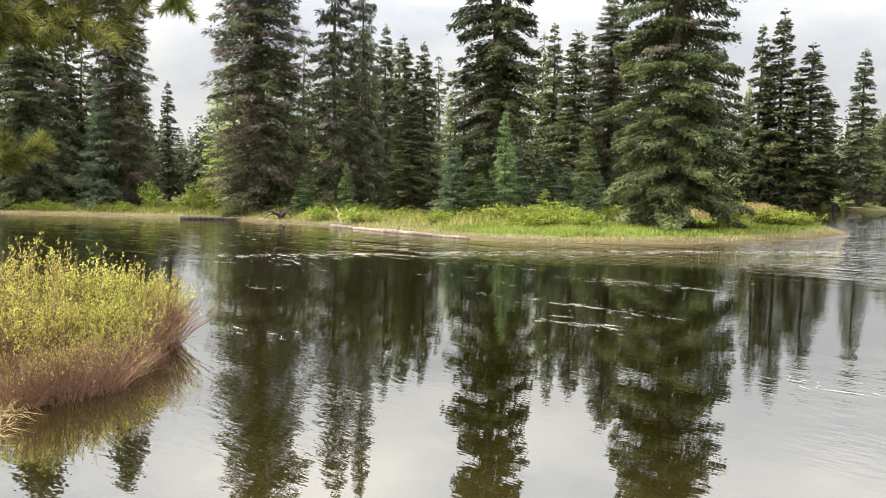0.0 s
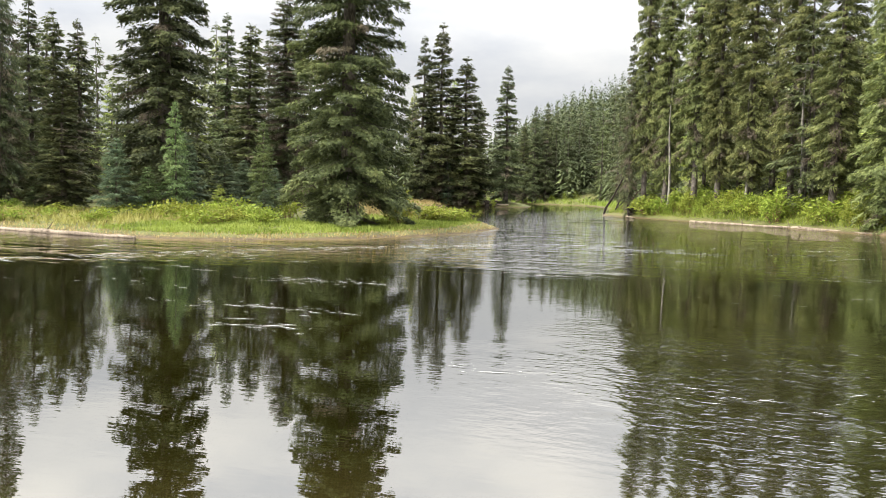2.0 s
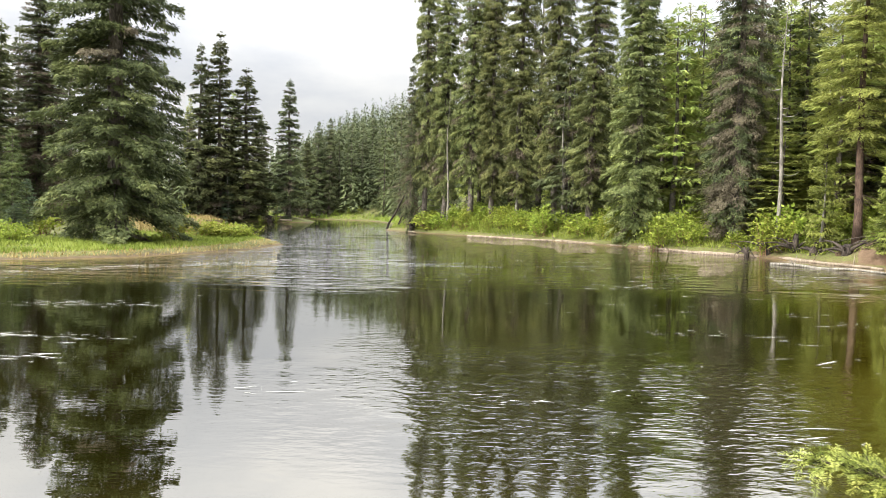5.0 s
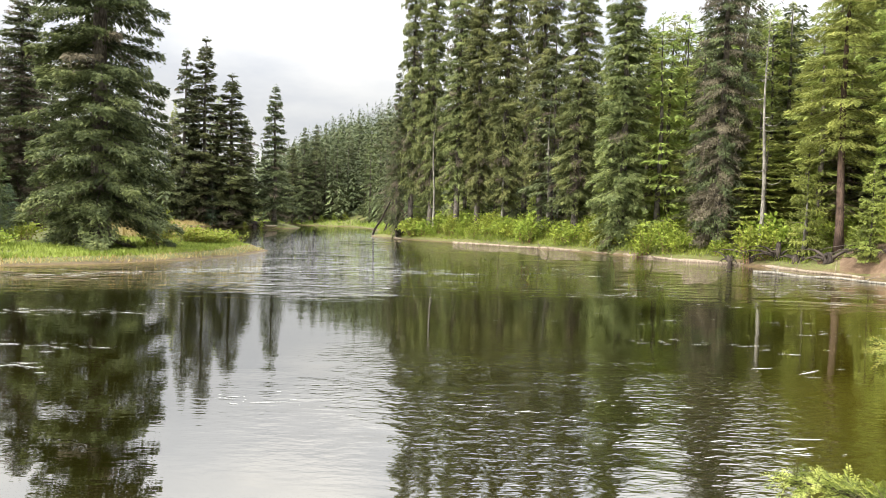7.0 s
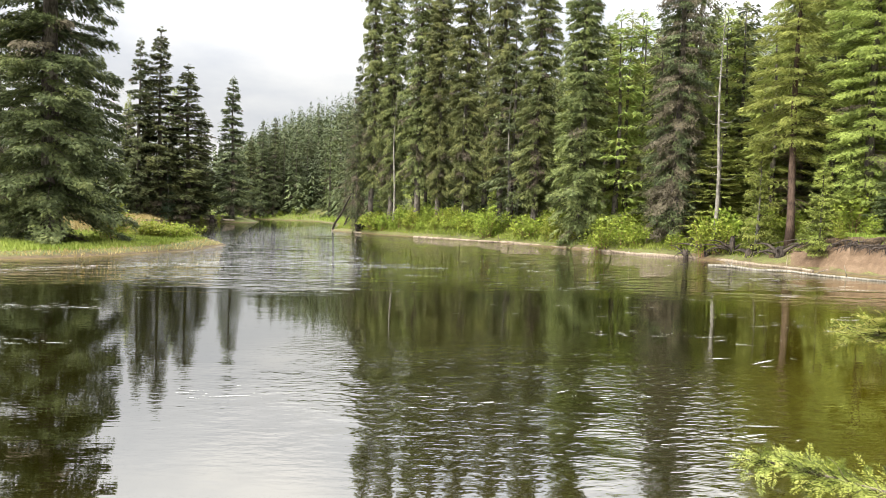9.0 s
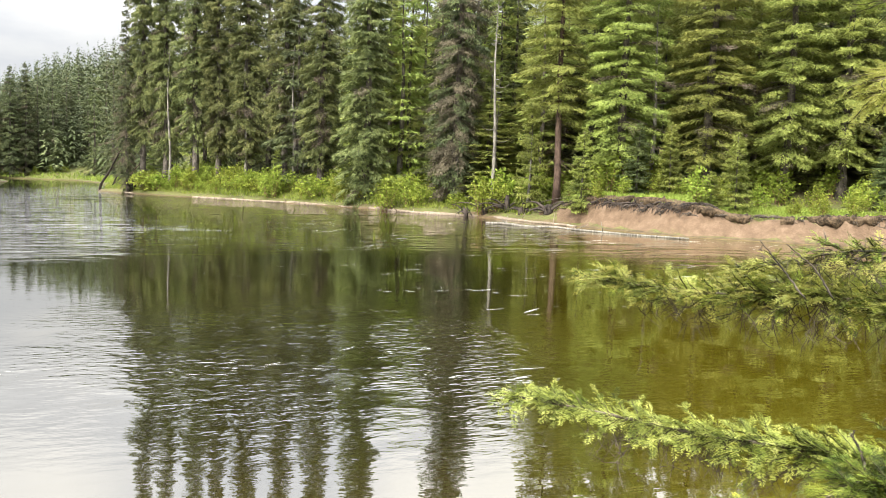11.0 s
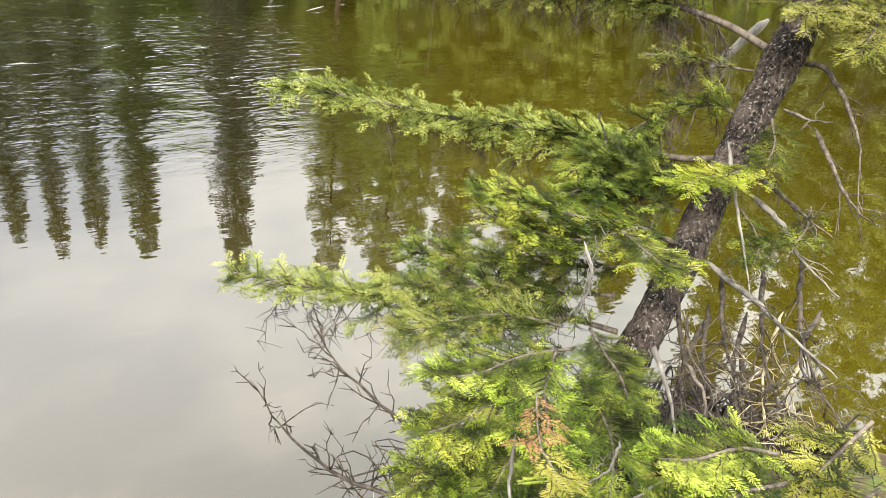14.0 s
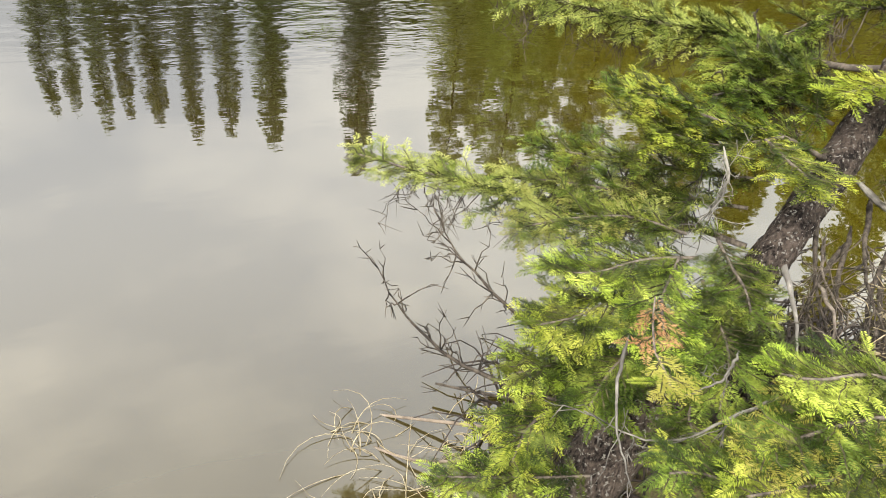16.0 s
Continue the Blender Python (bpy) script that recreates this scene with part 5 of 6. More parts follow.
FIR_BOUGHS += [
    ([(51.5, -3.1, 2.66), (47.9, -3.4, 2.62), (44.2, -4.5, 2.59), (40.8, -4.9, 2.55)], 0.006, 3, 0.13, 0.05, OLIVE, 10, 0.3),
    ([(62.3, 0.8, 2.92), (61, 0.3, 2.81), (59, -0.6, 2.71), (56.9, -1.6, 2.6)], 0.01, 2.6, 0.17, 0.05, OLIVE, 6, 0.3),
    ([(64.5, 2.2, 2.95), (62.6, 1.7, 2.83), (60.9, 1.1, 2.72), (59.6, 0.7, 2.6)], 0.008, 2.6, 0.16, 0.05, GREEN, 6, 0.3),
    ([(65.2, 8.2, 3.05), (61.2, 7.4, 2.92), (56.3, 7.4, 2.8), (51.7, 7.6, 2.67), (49.1, 7.2, 2.55)], 0.012, 3.4, 0.22, 0.06, LITGREEN, 14, 0.35),
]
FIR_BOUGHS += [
    ([(65.4, 10.2, 3.08), (61.3, 9.7, 2.95), (56.4, 9.3, 2.81), (52, 8.9, 2.68), (49.4, 8.2, 2.55)], 0.012, 3, 0.22, 0.06, LITGREEN, 10, 0.35),
    ([(64.9, 6.8, 3.02), (62.8, 5.8, 2.89), (60.1, 5.4, 2.76), (57.3, 5.6, 2.63), (55.5, 5.2, 2.5)], 0.01, 3.2, 0.2, 0.05, LITGREEN, 18, 0.35),
    ([(64.6, -1.5, 2.9), (64.3, -3.8, 2.72), (63.2, -5.9, 2.53), (61.3, -6.7, 2.35)], 0.008, 3.4, 0.13, 0.05, LITGREEN, 2, 0.25),
    ([(65, -1.9, 2.9), (65.4, -4.5, 2.73), (65.7, -6.7, 2.57), (65.4, -8.7, 2.4)], 0.008, 2.6, 0.13, 0.05, LITGREEN, 4, 0.25),
]
FIR_BOUGHS += [
    ([(59.8, -13.8, 2.55), (57, -13.4, 2.54), (54.3, -14.4, 2.52), (52, -16.2, 2.51), (50, -17.6, 2.5)], 0.008, 2.4, 0.17, 0.06, GREEN, 24, 0.3),
    ([(59.2, -17.9, 2.45), (56.1, -18.8, 2.4), (52.4, -19.6, 2.35), (49.8, -19.3, 2.3)], 0.009, 3.2, 0.2, 0.05, GREEN, 14, 0.2),
    ([(59.8, -10.6, 2.65), (57.1, -10.6, 2.63), (54.7, -10.4, 2.62), (51.8, -10.7, 2.6)], 0.006, 1.2, 0.12, 0.2, OLIVE, 24, 0.3),
    ([(61, -16.8, 2.4), (60, -17.8, 2.31), (58.6, -18.4, 2.21), (56.7, -19.5, 2.12)], 0.006, 3, 0.13, 0.02, LIME, 0, 0.08),
]
FIR_BOUGHS += [
    ([(57.5, -23.5, 2.25), (53.9, -23, 2.16), (49.6, -23.2, 2.08), (45.5, -22.7, 1.99), (41.5, -22.9, 1.9)], 0.012, 4, 0.16, 0.08, FRESH, 4, 0.12),
    ([(54.4, -23.1, 2.1), (50.6, -24.8, 2.03), (47, -25, 1.97), (42.7, -24.3, 1.9)], 0.007, 3.6, 0.15, 0.05, FRESH, 2, 0.12),
    ([(53.3, -23.6, 2.05), (54.9, -24.4, 2.02), (56.7, -25.2, 1.98), (58.1, -25.9, 1.95)], 0.006, 3.6, 0.13, 0.02, FRESH, 0, 0.1),
    ([(57.2, -19.3, 2.4), (53.8, -18.8, 2.33), (50.8, -18.4, 2.27), (48.3, -20, 2.2)], 0.008, 3, 0.18, 0.05, GREEN, 14, 0.2),
]
FIR_BOUGHS += [
    ([(57.1, -21.2, 2.3), (54, -20.6, 2.25), (51, -20.6, 2.2), (48.7, -21.5, 2.15)], 0.008, 3, 0.18, 0.05, GREEN, 10, 0.2),
    ([(54.8, -30.8, 2.2), (48.4, -30.6, 2.23), (41.1, -31.2, 2.26), (34, -31.2, 2.28), (27, -30.6, 2.31), (21.2, -29.6, 2.34)], 0.013, 3.2, 0.18, 0.06, OLIVE, 50, 0.28),
    ([(54.9, -25.9, 2.2), (50.2, -26.8, 2.19), (45.1, -27.1, 2.17), (39.9, -27.6, 2.16), (36.1, -27.7, 2.15)], 0.008, 3, 0.17, 0.05, GREEN, 16, 0.25),
    ([(53.9, -28.3, 2.15), (49.4, -28.9, 2.15), (44.7, -29.5, 2.15), (38.9, -29.9, 2.15), (34, -30.3, 2.15)], 0.008, 3, 0.16, 0.05, OLIVE, 16, 0.25),
]
FIR_BOUGHS += [
    ([(50.2, -31.4, 2.05), (45.3, -31.4, 2.02), (40.5, -32.6, 1.98), (36.7, -33.9, 1.95)], 0.007, 3.2, 0.16, 0.05, OLIVE, 12, 0.25),
    ([(51.7, -32.8, 2), (47.6, -34.2, 1.93), (44, -36.1, 1.87), (40.5, -36.9, 1.8)], 0.007, 3.6, 0.16, 0.04, FRESH, 2, 0.1),
    ([(50.3, -34.5, 1.95), (46.9, -37, 1.9), (43.3, -39.6, 1.85), (39.8, -41.1, 1.8)], 0.007, 3.6, 0.17, 0.04, FRESH, 4, 0.1),
    ([(52.6, -31.1, 2.05), (54.3, -32.6, 1.98), (56.1, -33.9, 1.92), (57.6, -35.7, 1.85)], 0.007, 3.4, 0.15, 0.04, GREEN, 2, 0.1),
]
FIR_BOUGHS += [
    ([(50.3, -33.2, 1.95), (50.1, -36.3, 1.87), (51.4, -39.1, 1.8), (53.4, -42, 1.72)], 0.006, 3.2, 0.14, 0.04, FRESH, 0, 0.1),
    ([(49.6, -36.8, 1.7), (50.2, -38.7, 1.67), (51.2, -40.6, 1.64)], 0.003, 1.6, 0.06, 0.02, RUST, 0, 0.15),
    ([(51.2, -40.6, 1.64), (52.5, -41.5, 1.63), (53.7, -42.5, 1.62)], 0.003, 2.4, 0.09, 0.02, GOLD, 0, 0.08),
    ([(52.7, -34.3, 1.95), (55.2, -36.7, 1.9), (57.1, -38.8, 1.85), (58.2, -42.3, 1.8)], 0.007, 3.2, 0.16, 0.04, GREEN, 2, 0.12),
]
FIR_BOUGHS += [
    ([(52, -36.7, 1.95), (49.4, -39.9, 1.92), (47.7, -42.8, 1.88), (46.9, -45.5, 1.85)], 0.007, 3, 0.17, 0.04, GREEN, 6, 0.15),
    ([(49.1, -40.4, 1.95), (45.2, -42.2, 1.93), (41.6, -43.7, 1.9), (38.9, -44.7, 1.88)], 0.007, 3.2, 0.15, 0.04, FRESH, 6, 0.15),
    ([(48.4, -43.5, 1.95), (44.5, -45.7, 1.92), (41.6, -48, 1.88), (40.6, -50.9, 1.85)], 0.007, 3.2, 0.16, 0.04, FRESH, 6, 0.15),
    ([(56, -41.2, 1.85), (55.9, -43.4, 1.82), (57.3, -45.1, 1.78), (57.1, -46.8, 1.75)], 0.006, 2.6, 0.14, 0.04, GREEN, 2, 0.15),
]
FIR_BOUGHS += [
    ([(49.2, -49.9, 1.95), (43.9, -51.3, 1.93), (38.3, -52.3, 1.9), (32.5, -53, 1.88)], 0.006, 2.6, 0.12, 0.04, FRESH, 2, 0.12),
    ([(69.8, -35.2, 1.9), (67, -35.9, 1.82), (64.2, -37.7, 1.73), (61.5, -38.6, 1.65)], 0.008, 3.8, 0.14, 0.04, FRESH, 2, 0.1),
    ([(71.1, -36.7, 1.85), (68.5, -38.5, 1.77), (65.6, -41.2, 1.68), (62.8, -44.1, 1.6)], 0.008, 3.6, 0.16, 0.04, MIXED, 2, 0.1),
    ([(73.2, -38.7, 1.8), (70.8, -40.8, 1.72), (67.8, -43.9, 1.63), (63.7, -46.9, 1.55)], 0.008, 3.6, 0.17, 0.04, FRESH, 2, 0.1),
]
FIR_BOUGHS += [
    ([(66.3, -45.9, 1.7), (62.2, -46.5, 1.67), (59, -47, 1.63), (56.6, -47.9, 1.6)], 0.006, 2.8, 0.12, 0.04, FRESH, 0, 0.1),
    ([(74.6, -30.7, 2.1), (73.3, -33.9, 2.05), (72.1, -37, 2), (71.2, -40, 1.95)], 0.008, 2.6, 0.18, 0.04, DRY, 14, 0.2),
    ([(76.9, -34.4, 2), (75.3, -37, 1.95), (74.3, -39.7, 1.9), (73.7, -42.2, 1.85)], 0.008, 2.6, 0.18, 0.04, DRY, 12, 0.2),
    ([(61.2, -20, 2.4), (62.5, -21.1, 2.33), (63.3, -22.3, 2.27), (63.3, -23.5, 2.2)], 0.005, 2.2, 0.1, 0.05, GREEN, 2, 0.15),
]
FIR_BOUGHS += [
    ([(65.7, -18.7, 2.4), (65.9, -20.2, 2.33), (65.5, -21.6, 2.25)], 0.005, 2, 0.1, 0.05, GREEN, 2, 0.15),
    ([(61.4, -13.5, 2.5), (62.1, -15.2, 2.42), (62, -16.8, 2.35)], 0.005, 2.4, 0.12, 0.05, GREEN, 6, 0.2),
    ([(67.2, -1.7, 2.8), (68.4, -2.7, 2.7), (70.4, -3.6, 2.6), (72.8, -3.7, 2.5)], 0.012, 1.4, 0.28, 0.1, GREEN, 8, 0.2),
    ([(65.8, 6.8, 3.02), (68.5, 8.1, 2.88), (71.7, 7.6, 2.74), (75.5, 6.6, 2.6)], 0.012, 1.2, 0.3, 0.1, MIXED, 4, 0.2),
]
FIR_BOUGHS += [
    ([(65.1, 12.2, 3.1), (59.8, 13.9, 2.93), (54.5, 14.1, 2.77), (49.3, 13.2, 2.6)], 0.012, 1.4, 0.34, 0.1, GREEN, 4, 0.2),
]
# bearing, elevation and distance along each bare branch; then girth, bark, twigs and their reach
FIR_BARE = []
FIR_BARE += [
    ([(46.3, -45.8, 1.92), (37.8, -45.5, 1.92), (32.3, -44.6, 1.92), (28.4, -42.8, 1.92), (25.4, -40.5, 1.92), (23, -37.6, 1.92)], 0.009, M_DARKTWIG, 24, 0.13),
    ([(48.1, -41.7, 1.95), (43.4, -42, 1.94), (37.9, -40.5, 1.94), (33.7, -38.4, 1.93), (30.7, -36.3, 1.93), (28.4, -33.7, 1.92)], 0.009, M_DARKTWIG, 26, 0.14),
    ([(57.1, -30.3, 2.2), (58.7, -32.1, 2.12), (60.6, -34.5, 2.03), (62.5, -38, 1.95)], 0.026, M_BLEACHED, 1, 0.08),
    ([(60.7, -31.5, 2.1), (62.9, -33.3, 2.05), (64.3, -36.2, 2)], 0.016, M_TWIG, 3, 0.12),
    ([(59.6, -24.1, 2.33), (63.9, -25.8, 2.19), (67.5, -27.5, 2.04), (71.5, -29.1, 1.9)], 0.024, M_PALE, 4, 0.14),
]
FIR_BARE += [
    ([(61.5, -18.8, 2.5), (64.2, -20.3, 2.37), (66.2, -22.2, 2.23), (69.6, -24, 2.1)], 0.024, M_PALE, 4, 0.14),
    ([(61, -17.1, 2.55), (64.3, -18.8, 2.38), (67.9, -20.4, 2.2)], 0.022, M_TWIG, 5, 0.16),
    ([(59, -15.6, 2.45), (60.7, -19.4, 2.33), (62.3, -22.6, 2.22), (64.1, -26.2, 2.1)], 0.018, M_PALE, 2, 0.1),
    ([(62.2, -3.2, 2.92), (63.1, -2.5, 2.81), (65.1, -2, 2.71), (67.3, -1.5, 2.6), (69.4, -0.5, 2.5)], 0.026, M_TWIG, 5, 0.18),
    ([(61.8, -9.5, 2.68), (63.7, -9.7, 2.58), (65.5, -11.5, 2.49), (67, -13.6, 2.4), (68.1, -16.1, 2.3)], 0.024, M_TWIG, 6, 0.18),
]
FIR_BARE += [
    ([(64.2, -13.5, 2.55), (65.9, -15.5, 2.43), (68, -17.8, 2.32), (70.2, -18.9, 2.2)], 0.02, M_TWIG, 6, 0.18),
    ([(64.7, 0.9, 2.9), (65.1, -0, 2.85), (65, -1.1, 2.8), (64.6, -1.9, 2.75)], 0.014, M_TWIG, 0, 0.1),
    ([(65, 3.6, 2.95), (65.9, 1.5, 2.83), (66.9, -1, 2.7)], 0.014, M_DARKTWIG, 6, 0.16),
    ([(64.6, 5.1, 3), (61.9, 4.5, 2.9), (58.4, 4.1, 2.8), (55.5, 3.8, 2.7), (51.7, 3.8, 2.6)], 0.026, M_TWIG, 12, 0.16),
    ([(64.1, 5, 3), (65.4, 5.3, 2.85), (67.4, 4.9, 2.7)], 0.026, M_PALE, 3, 0.1),
]
FIR_BARE += [
    ([(61.9, -12.7, 2.55), (63.8, -13.1, 2.45), (65.3, -13, 2.35)], 0.008, M_PALE, 2, 0.08),
    ([(65.4, -4.5, 2.8), (66.9, -5.3, 2.65), (69, -6.3, 2.5)], 0.02, M_TWIG, 6, 0.16),
    ([(48.5, -40, 1.68), (49, -43.6, 1.66), (50.6, -47, 1.64), (53.9, -50, 1.62)], 0.006, M_PALE, 3, 0.1),
    ([(62.7, -39.3, 1.75), (59.8, -42.1, 1.74), (56.3, -45.3, 1.73), (52.2, -46.5, 1.71), (46.6, -46.1, 1.7)], 0.006, M_PALE, 9, 0.14),
    ([(57.7, -38.2, 1.75), (57.4, -40.5, 1.73), (55, -42.5, 1.72)], 0.0055, M_PALE, 4, 0.08),
]
FIR_BARE += [
    ([(50.7, -25, 1.88), (51.8, -27, 1.87), (51.6, -29.4, 1.86), (50.8, -30.5, 1.85)], 0.0055, M_PALE, 12, 0.12),
    ([(59.2, -7, 3.2), (57.7, -9, 3.17), (56.3, -10.9, 3.15)], 0.024, M_BLEACHED, 0, 0.1),
    ([(46.1, -6.9, 2.42), (44.5, -4.9, 2.44), (42.8, -2.9, 2.45)], 0.005, M_DARKTWIG, 3, 0.08),
    ([(47.8, -6.7, 2.42), (46.4, -4.6, 2.44), (44.5, -3, 2.45)], 0.005, M_DARKTWIG, 3, 0.08),
    ([(50.6, -17.8, 2.3), (50.2, -16.6, 2.3), (49.5, -15.5, 2.3)], 0.006, M_DARKTWIG, 3, 0.06),
]
FIR_BARE += [
    ([(58.1, -3.2, 2.7), (54.3, -2.6, 2.67), (50.3, -3.3, 2.63), (46.3, -4.6, 2.6)], 0.008, M_TWIG, 26, 0.16),
    ([(58, -24.9, 2.4), (60.2, -30.9, 2.27), (64.7, -35.9, 2.15)], 0.012, M_DARKTWIG, 14, 0.2),
    ([(61, -27, 2.4), (62.3, -31.6, 2.27), (65.8, -35.5, 2.15)], 0.012, M_DARKTWIG, 14, 0.2),
    ([(61.2, -24.4, 2.4), (63.1, -29.3, 2.27), (67, -33.3, 2.15)], 0.012, M_DARKTWIG, 14, 0.2),
    ([(63.9, -26.8, 2.4), (64.5, -31.5, 2.27), (67.2, -35.4, 2.15)], 0.012, M_DARKTWIG, 14, 0.2),
]
FIR_BARE += [
    ([(63.9, -23.2, 2.4), (65.9, -28.9, 2.27), (69.9, -33.8, 2.15)], 0.012, M_DARKTWIG, 14, 0.2),
    ([(66.3, -26, 2.4), (66.5, -30.5, 2.27), (68.4, -34.4, 2.15)], 0.008, M_REED, 14, 0.2),
    ([(66.3, -22.4, 2.4), (68.1, -27.2, 2.27), (71.8, -31.2, 2.15)], 0.012, M_DARKTWIG, 14, 0.2),
    ([(64.1, -29.2, 2.4), (66.6, -33, 2.27), (71, -35.8, 2.15)], 0.012, M_DARKTWIG, 14, 0.2),
    ([(61.1, -28.2, 2.4), (60.6, -32.4, 2.27), (62.3, -36, 2.15)], 0.012, M_DARKTWIG, 14, 0.2),
]
FIR_BARE += [
    ([(68.7, -28.3, 2.4), (68.6, -31.3, 2.27), (70.2, -33.6, 2.15)], 0.008, M_REED, 14, 0.2),
    ([(68.7, -25.1, 2.4), (68.4, -28.1, 2.27), (69.8, -30.5, 2.15)], 0.012, M_DARKTWIG, 14, 0.2),
    ([(59.7, -28.2, 2.4), (60.9, -30.9, 2.27), (64, -32.8, 2.15)], 0.008, M_TWIG, 14, 0.2),
    ([(67.3, -33.9, 2.4), (70.2, -35.6, 2.27), (74.8, -36.3, 2.15)], 0.012, M_DARKTWIG, 14, 0.2),
    ([(66.3, -29.3, 2.4), (65.7, -32.5, 2.27), (67, -35, 2.15)], 0.008, M_TWIG, 14, 0.2),
]
# the crown above
for k, (z, a, reach) in enumerate([(3.4, 20, 1.0), (3.8, 100, 0.9), (4.3, 60, 0.9), (4.8, 330, 0.7), (5.3, 110, 0.7), (5.7, 30, 0.6), (6.2, 80, 0.4)]):
    base = np.array([TOP_X + 0.06, TOP_Y, z])
    pts = []
    for u in (0.0, 0.4, 0.75, 1.0):
        q = base + np.array([math.cos(radians(a)), math.sin(radians(a)), 0.12 - 0.35 * u]) * reach * u - EYE
        r = float(np.linalg.norm(q))
        pts.append((math.degrees(math.atan2(q[0], q[1])), math.degrees(math.asin(q[2] / r)), r))
    FIR_BOUGHS.append((pts, 0.012, 0.3, 0.30, 0.08, GREEN, 0, 0.2))
leaning_fir()


def shore_litter():
    """Roots, drowned sticks and dead reeds below the fir."""
    rng = np.random.default_rng(301)
    for k, (a, b, c, r, mat, label) in enumerate([
        ((0.62, 1.55, -0.02), (0.78, 1.35, 0.03), (1.02, 1.22, 0.10), 0.007, M_DRIFT, "curved pale stick lying in the shallows"),
        ((0.72, 1.62, -0.01), (0.92, 1.45, 0.05), (1.15, 1.25, 0.12), 0.008, M_DRIFT, "broken stick at the water's edge"),
        ((0.95, 1.62, 0.06), (1.1, 1.5, 0.07), (1.25, 1.35, 0.12), 0.007, M_DARKTWIG, "dark twig lying on wet roots"),
        ((0.60, 1.42, -0.02), (0.66, 1.25, 0.00), (0.74, 1.12, 0.04), 0.006, M_DRIFT, "curved pale stick lying in the shallows"),
    ]):
        heap = Heap()
        heap.tube(smooth_line([a, b, c], 10), np.linspace(r * 0.6, r, 10), 6)
        tagged(new("drowned_stick", heap.mesh("drowned_stick", mat, True)), label, "stick", "sticks below the fir")
    roots, reeds = Heap(), Heap()
    for k in range(420):
        x, y = rng.uniform(1.0, 2.7), rng.uniform(0.85, 1.6)
        if float(shore_distance(x, y)) < -0.12:
            continue
        z = max(ground_at(x, y), 0.0)
        a = rng.uniform(0, math.tau)
        L = rng.uniform(0.10, 0.42)
        s = np.linspace(0, 1, 5)
        roots.tube(np.array([x, y, z]) + np.stack([np.cos(a) * L * s, np.sin(a) * L * s, rng.uniform(0.0, 0.22) * np.sin(s * 3) + rng.normal(0, 0.01, 5)], 1), np.linspace(rng.uniform(0.004, 0.011), 0.0015, 5), 4)
    for k in range(60):
        c = [(0.66, 1.50), (0.68, 1.26), (0.95, 1.36)][k % 3]
        x, y = rng.normal(c[0], 0.06), rng.normal(c[1], 0.07)
        a = rng.uniform(0, math.tau)
        L, bow = rng.uniform(0.08, 0.30), rng.normal(0, 0.9)
        s = np.linspace(0, 1, 7)
        b = a + bow * s
        reeds.tube(np.array([x, y, 0.0]) + np.stack([np.cos(b) * L * s, np.sin(b) * L * s, rng.uniform(0.02, 0.30) * L * np.sin(s * 2.8)], 1), np.linspace(0.0022, 0.0006, 7), 3)
    tagged(new("fir_roots", roots.mesh("fir_roots", M_STUMP, True)), "dark tangled rootlets at the foot of the leaning fir", "roots", kind="stuff")
    tagged(new("dead_reeds", reeds.mesh("dead_reeds", M_REED, True)), "bleached dead reeds lying in the shallows", "reeds", kind="stuff")


shore_litter()


def pine_bough(root, points, r0, seed, twigs, size, name="bough"):
    """A pine bough with tufts of long needles towards the tips."""
    rng = np.random.default_rng(seed)
    line = smooth_line([sight(*p) for p in points], 20)
    wood, green = Heap(), Heap()
    wood.tube(line, np.linspace(r0, 0.004, 20), 6)
    tips = []
    for k in range(twigs):
        q = 0.25 + 0.75 * (k + rng.random()) / twigs
        i = min(int(q * 19), 18)
        d = unit(line[i + 1] - line[i])
        w = unit(d * 0.7 + rng.normal(0, 0.6, 3) * [1, 1, 0.6])
        n = 6
        s = np.linspace(0, 1, n)
        ln = size * rng.uniform(0.4, 1.0) * (1.1 - 0.5 * q)
        tw = line[i] + w * (ln * s)[:, None] + np.array([0, 0, 1.0]) * (ln * (-0.2 * s + 0.25 * s ** 3))[:, None] + rng.normal(0, 0.008, (n, 3)) * s[:, None]
        wood.tube(tw, np.linspace(0.005, 0.002, n), 4)
        tips.append((tw, 1.0))
        for j in range(4):
            b = tw[rng.integers(2, n)]
            w2 = unit(w * 0.7 + rng.normal(0, 0.6, 3))
            t2 = b + w2 * (np.linspace(0, 1, 4) * rng.uniform(0.3, 0.8) * size)[:, None]
            wood.tube(t2, np.linspace(0.003, 0.0015, 4), 3)
            tips.append((t2, 0.8))
    for tw, kf in tips:
        n = 150
        u = rng.beta(1.6, 1.0, n)
        g = np.linspace(0, 1, len(tw))
        base = np.stack([np.interp(u, g, tw[:, c]) for c in range(3)], 1)
        d = unit(tw[-1] - tw[0])
        way = unit(d * rng.uniform(0.5, 1.2, n)[:, None] + rng.normal(0, 0.6, (n, 3)))
        green.sprays(base, way, unit(rng.normal(0, 1, (n, 3))), rng.uniform(0.022, 0.036, n), 0.0021, 0.1)
    b = new(name, wood.mesh(name, M_FIRBARK, True))
    b.parent = root
    ob = new("needles", green.mesh("needles", M_PINE))
    ob.parent = b
    tagged(ob, kind="stuff")
    return b


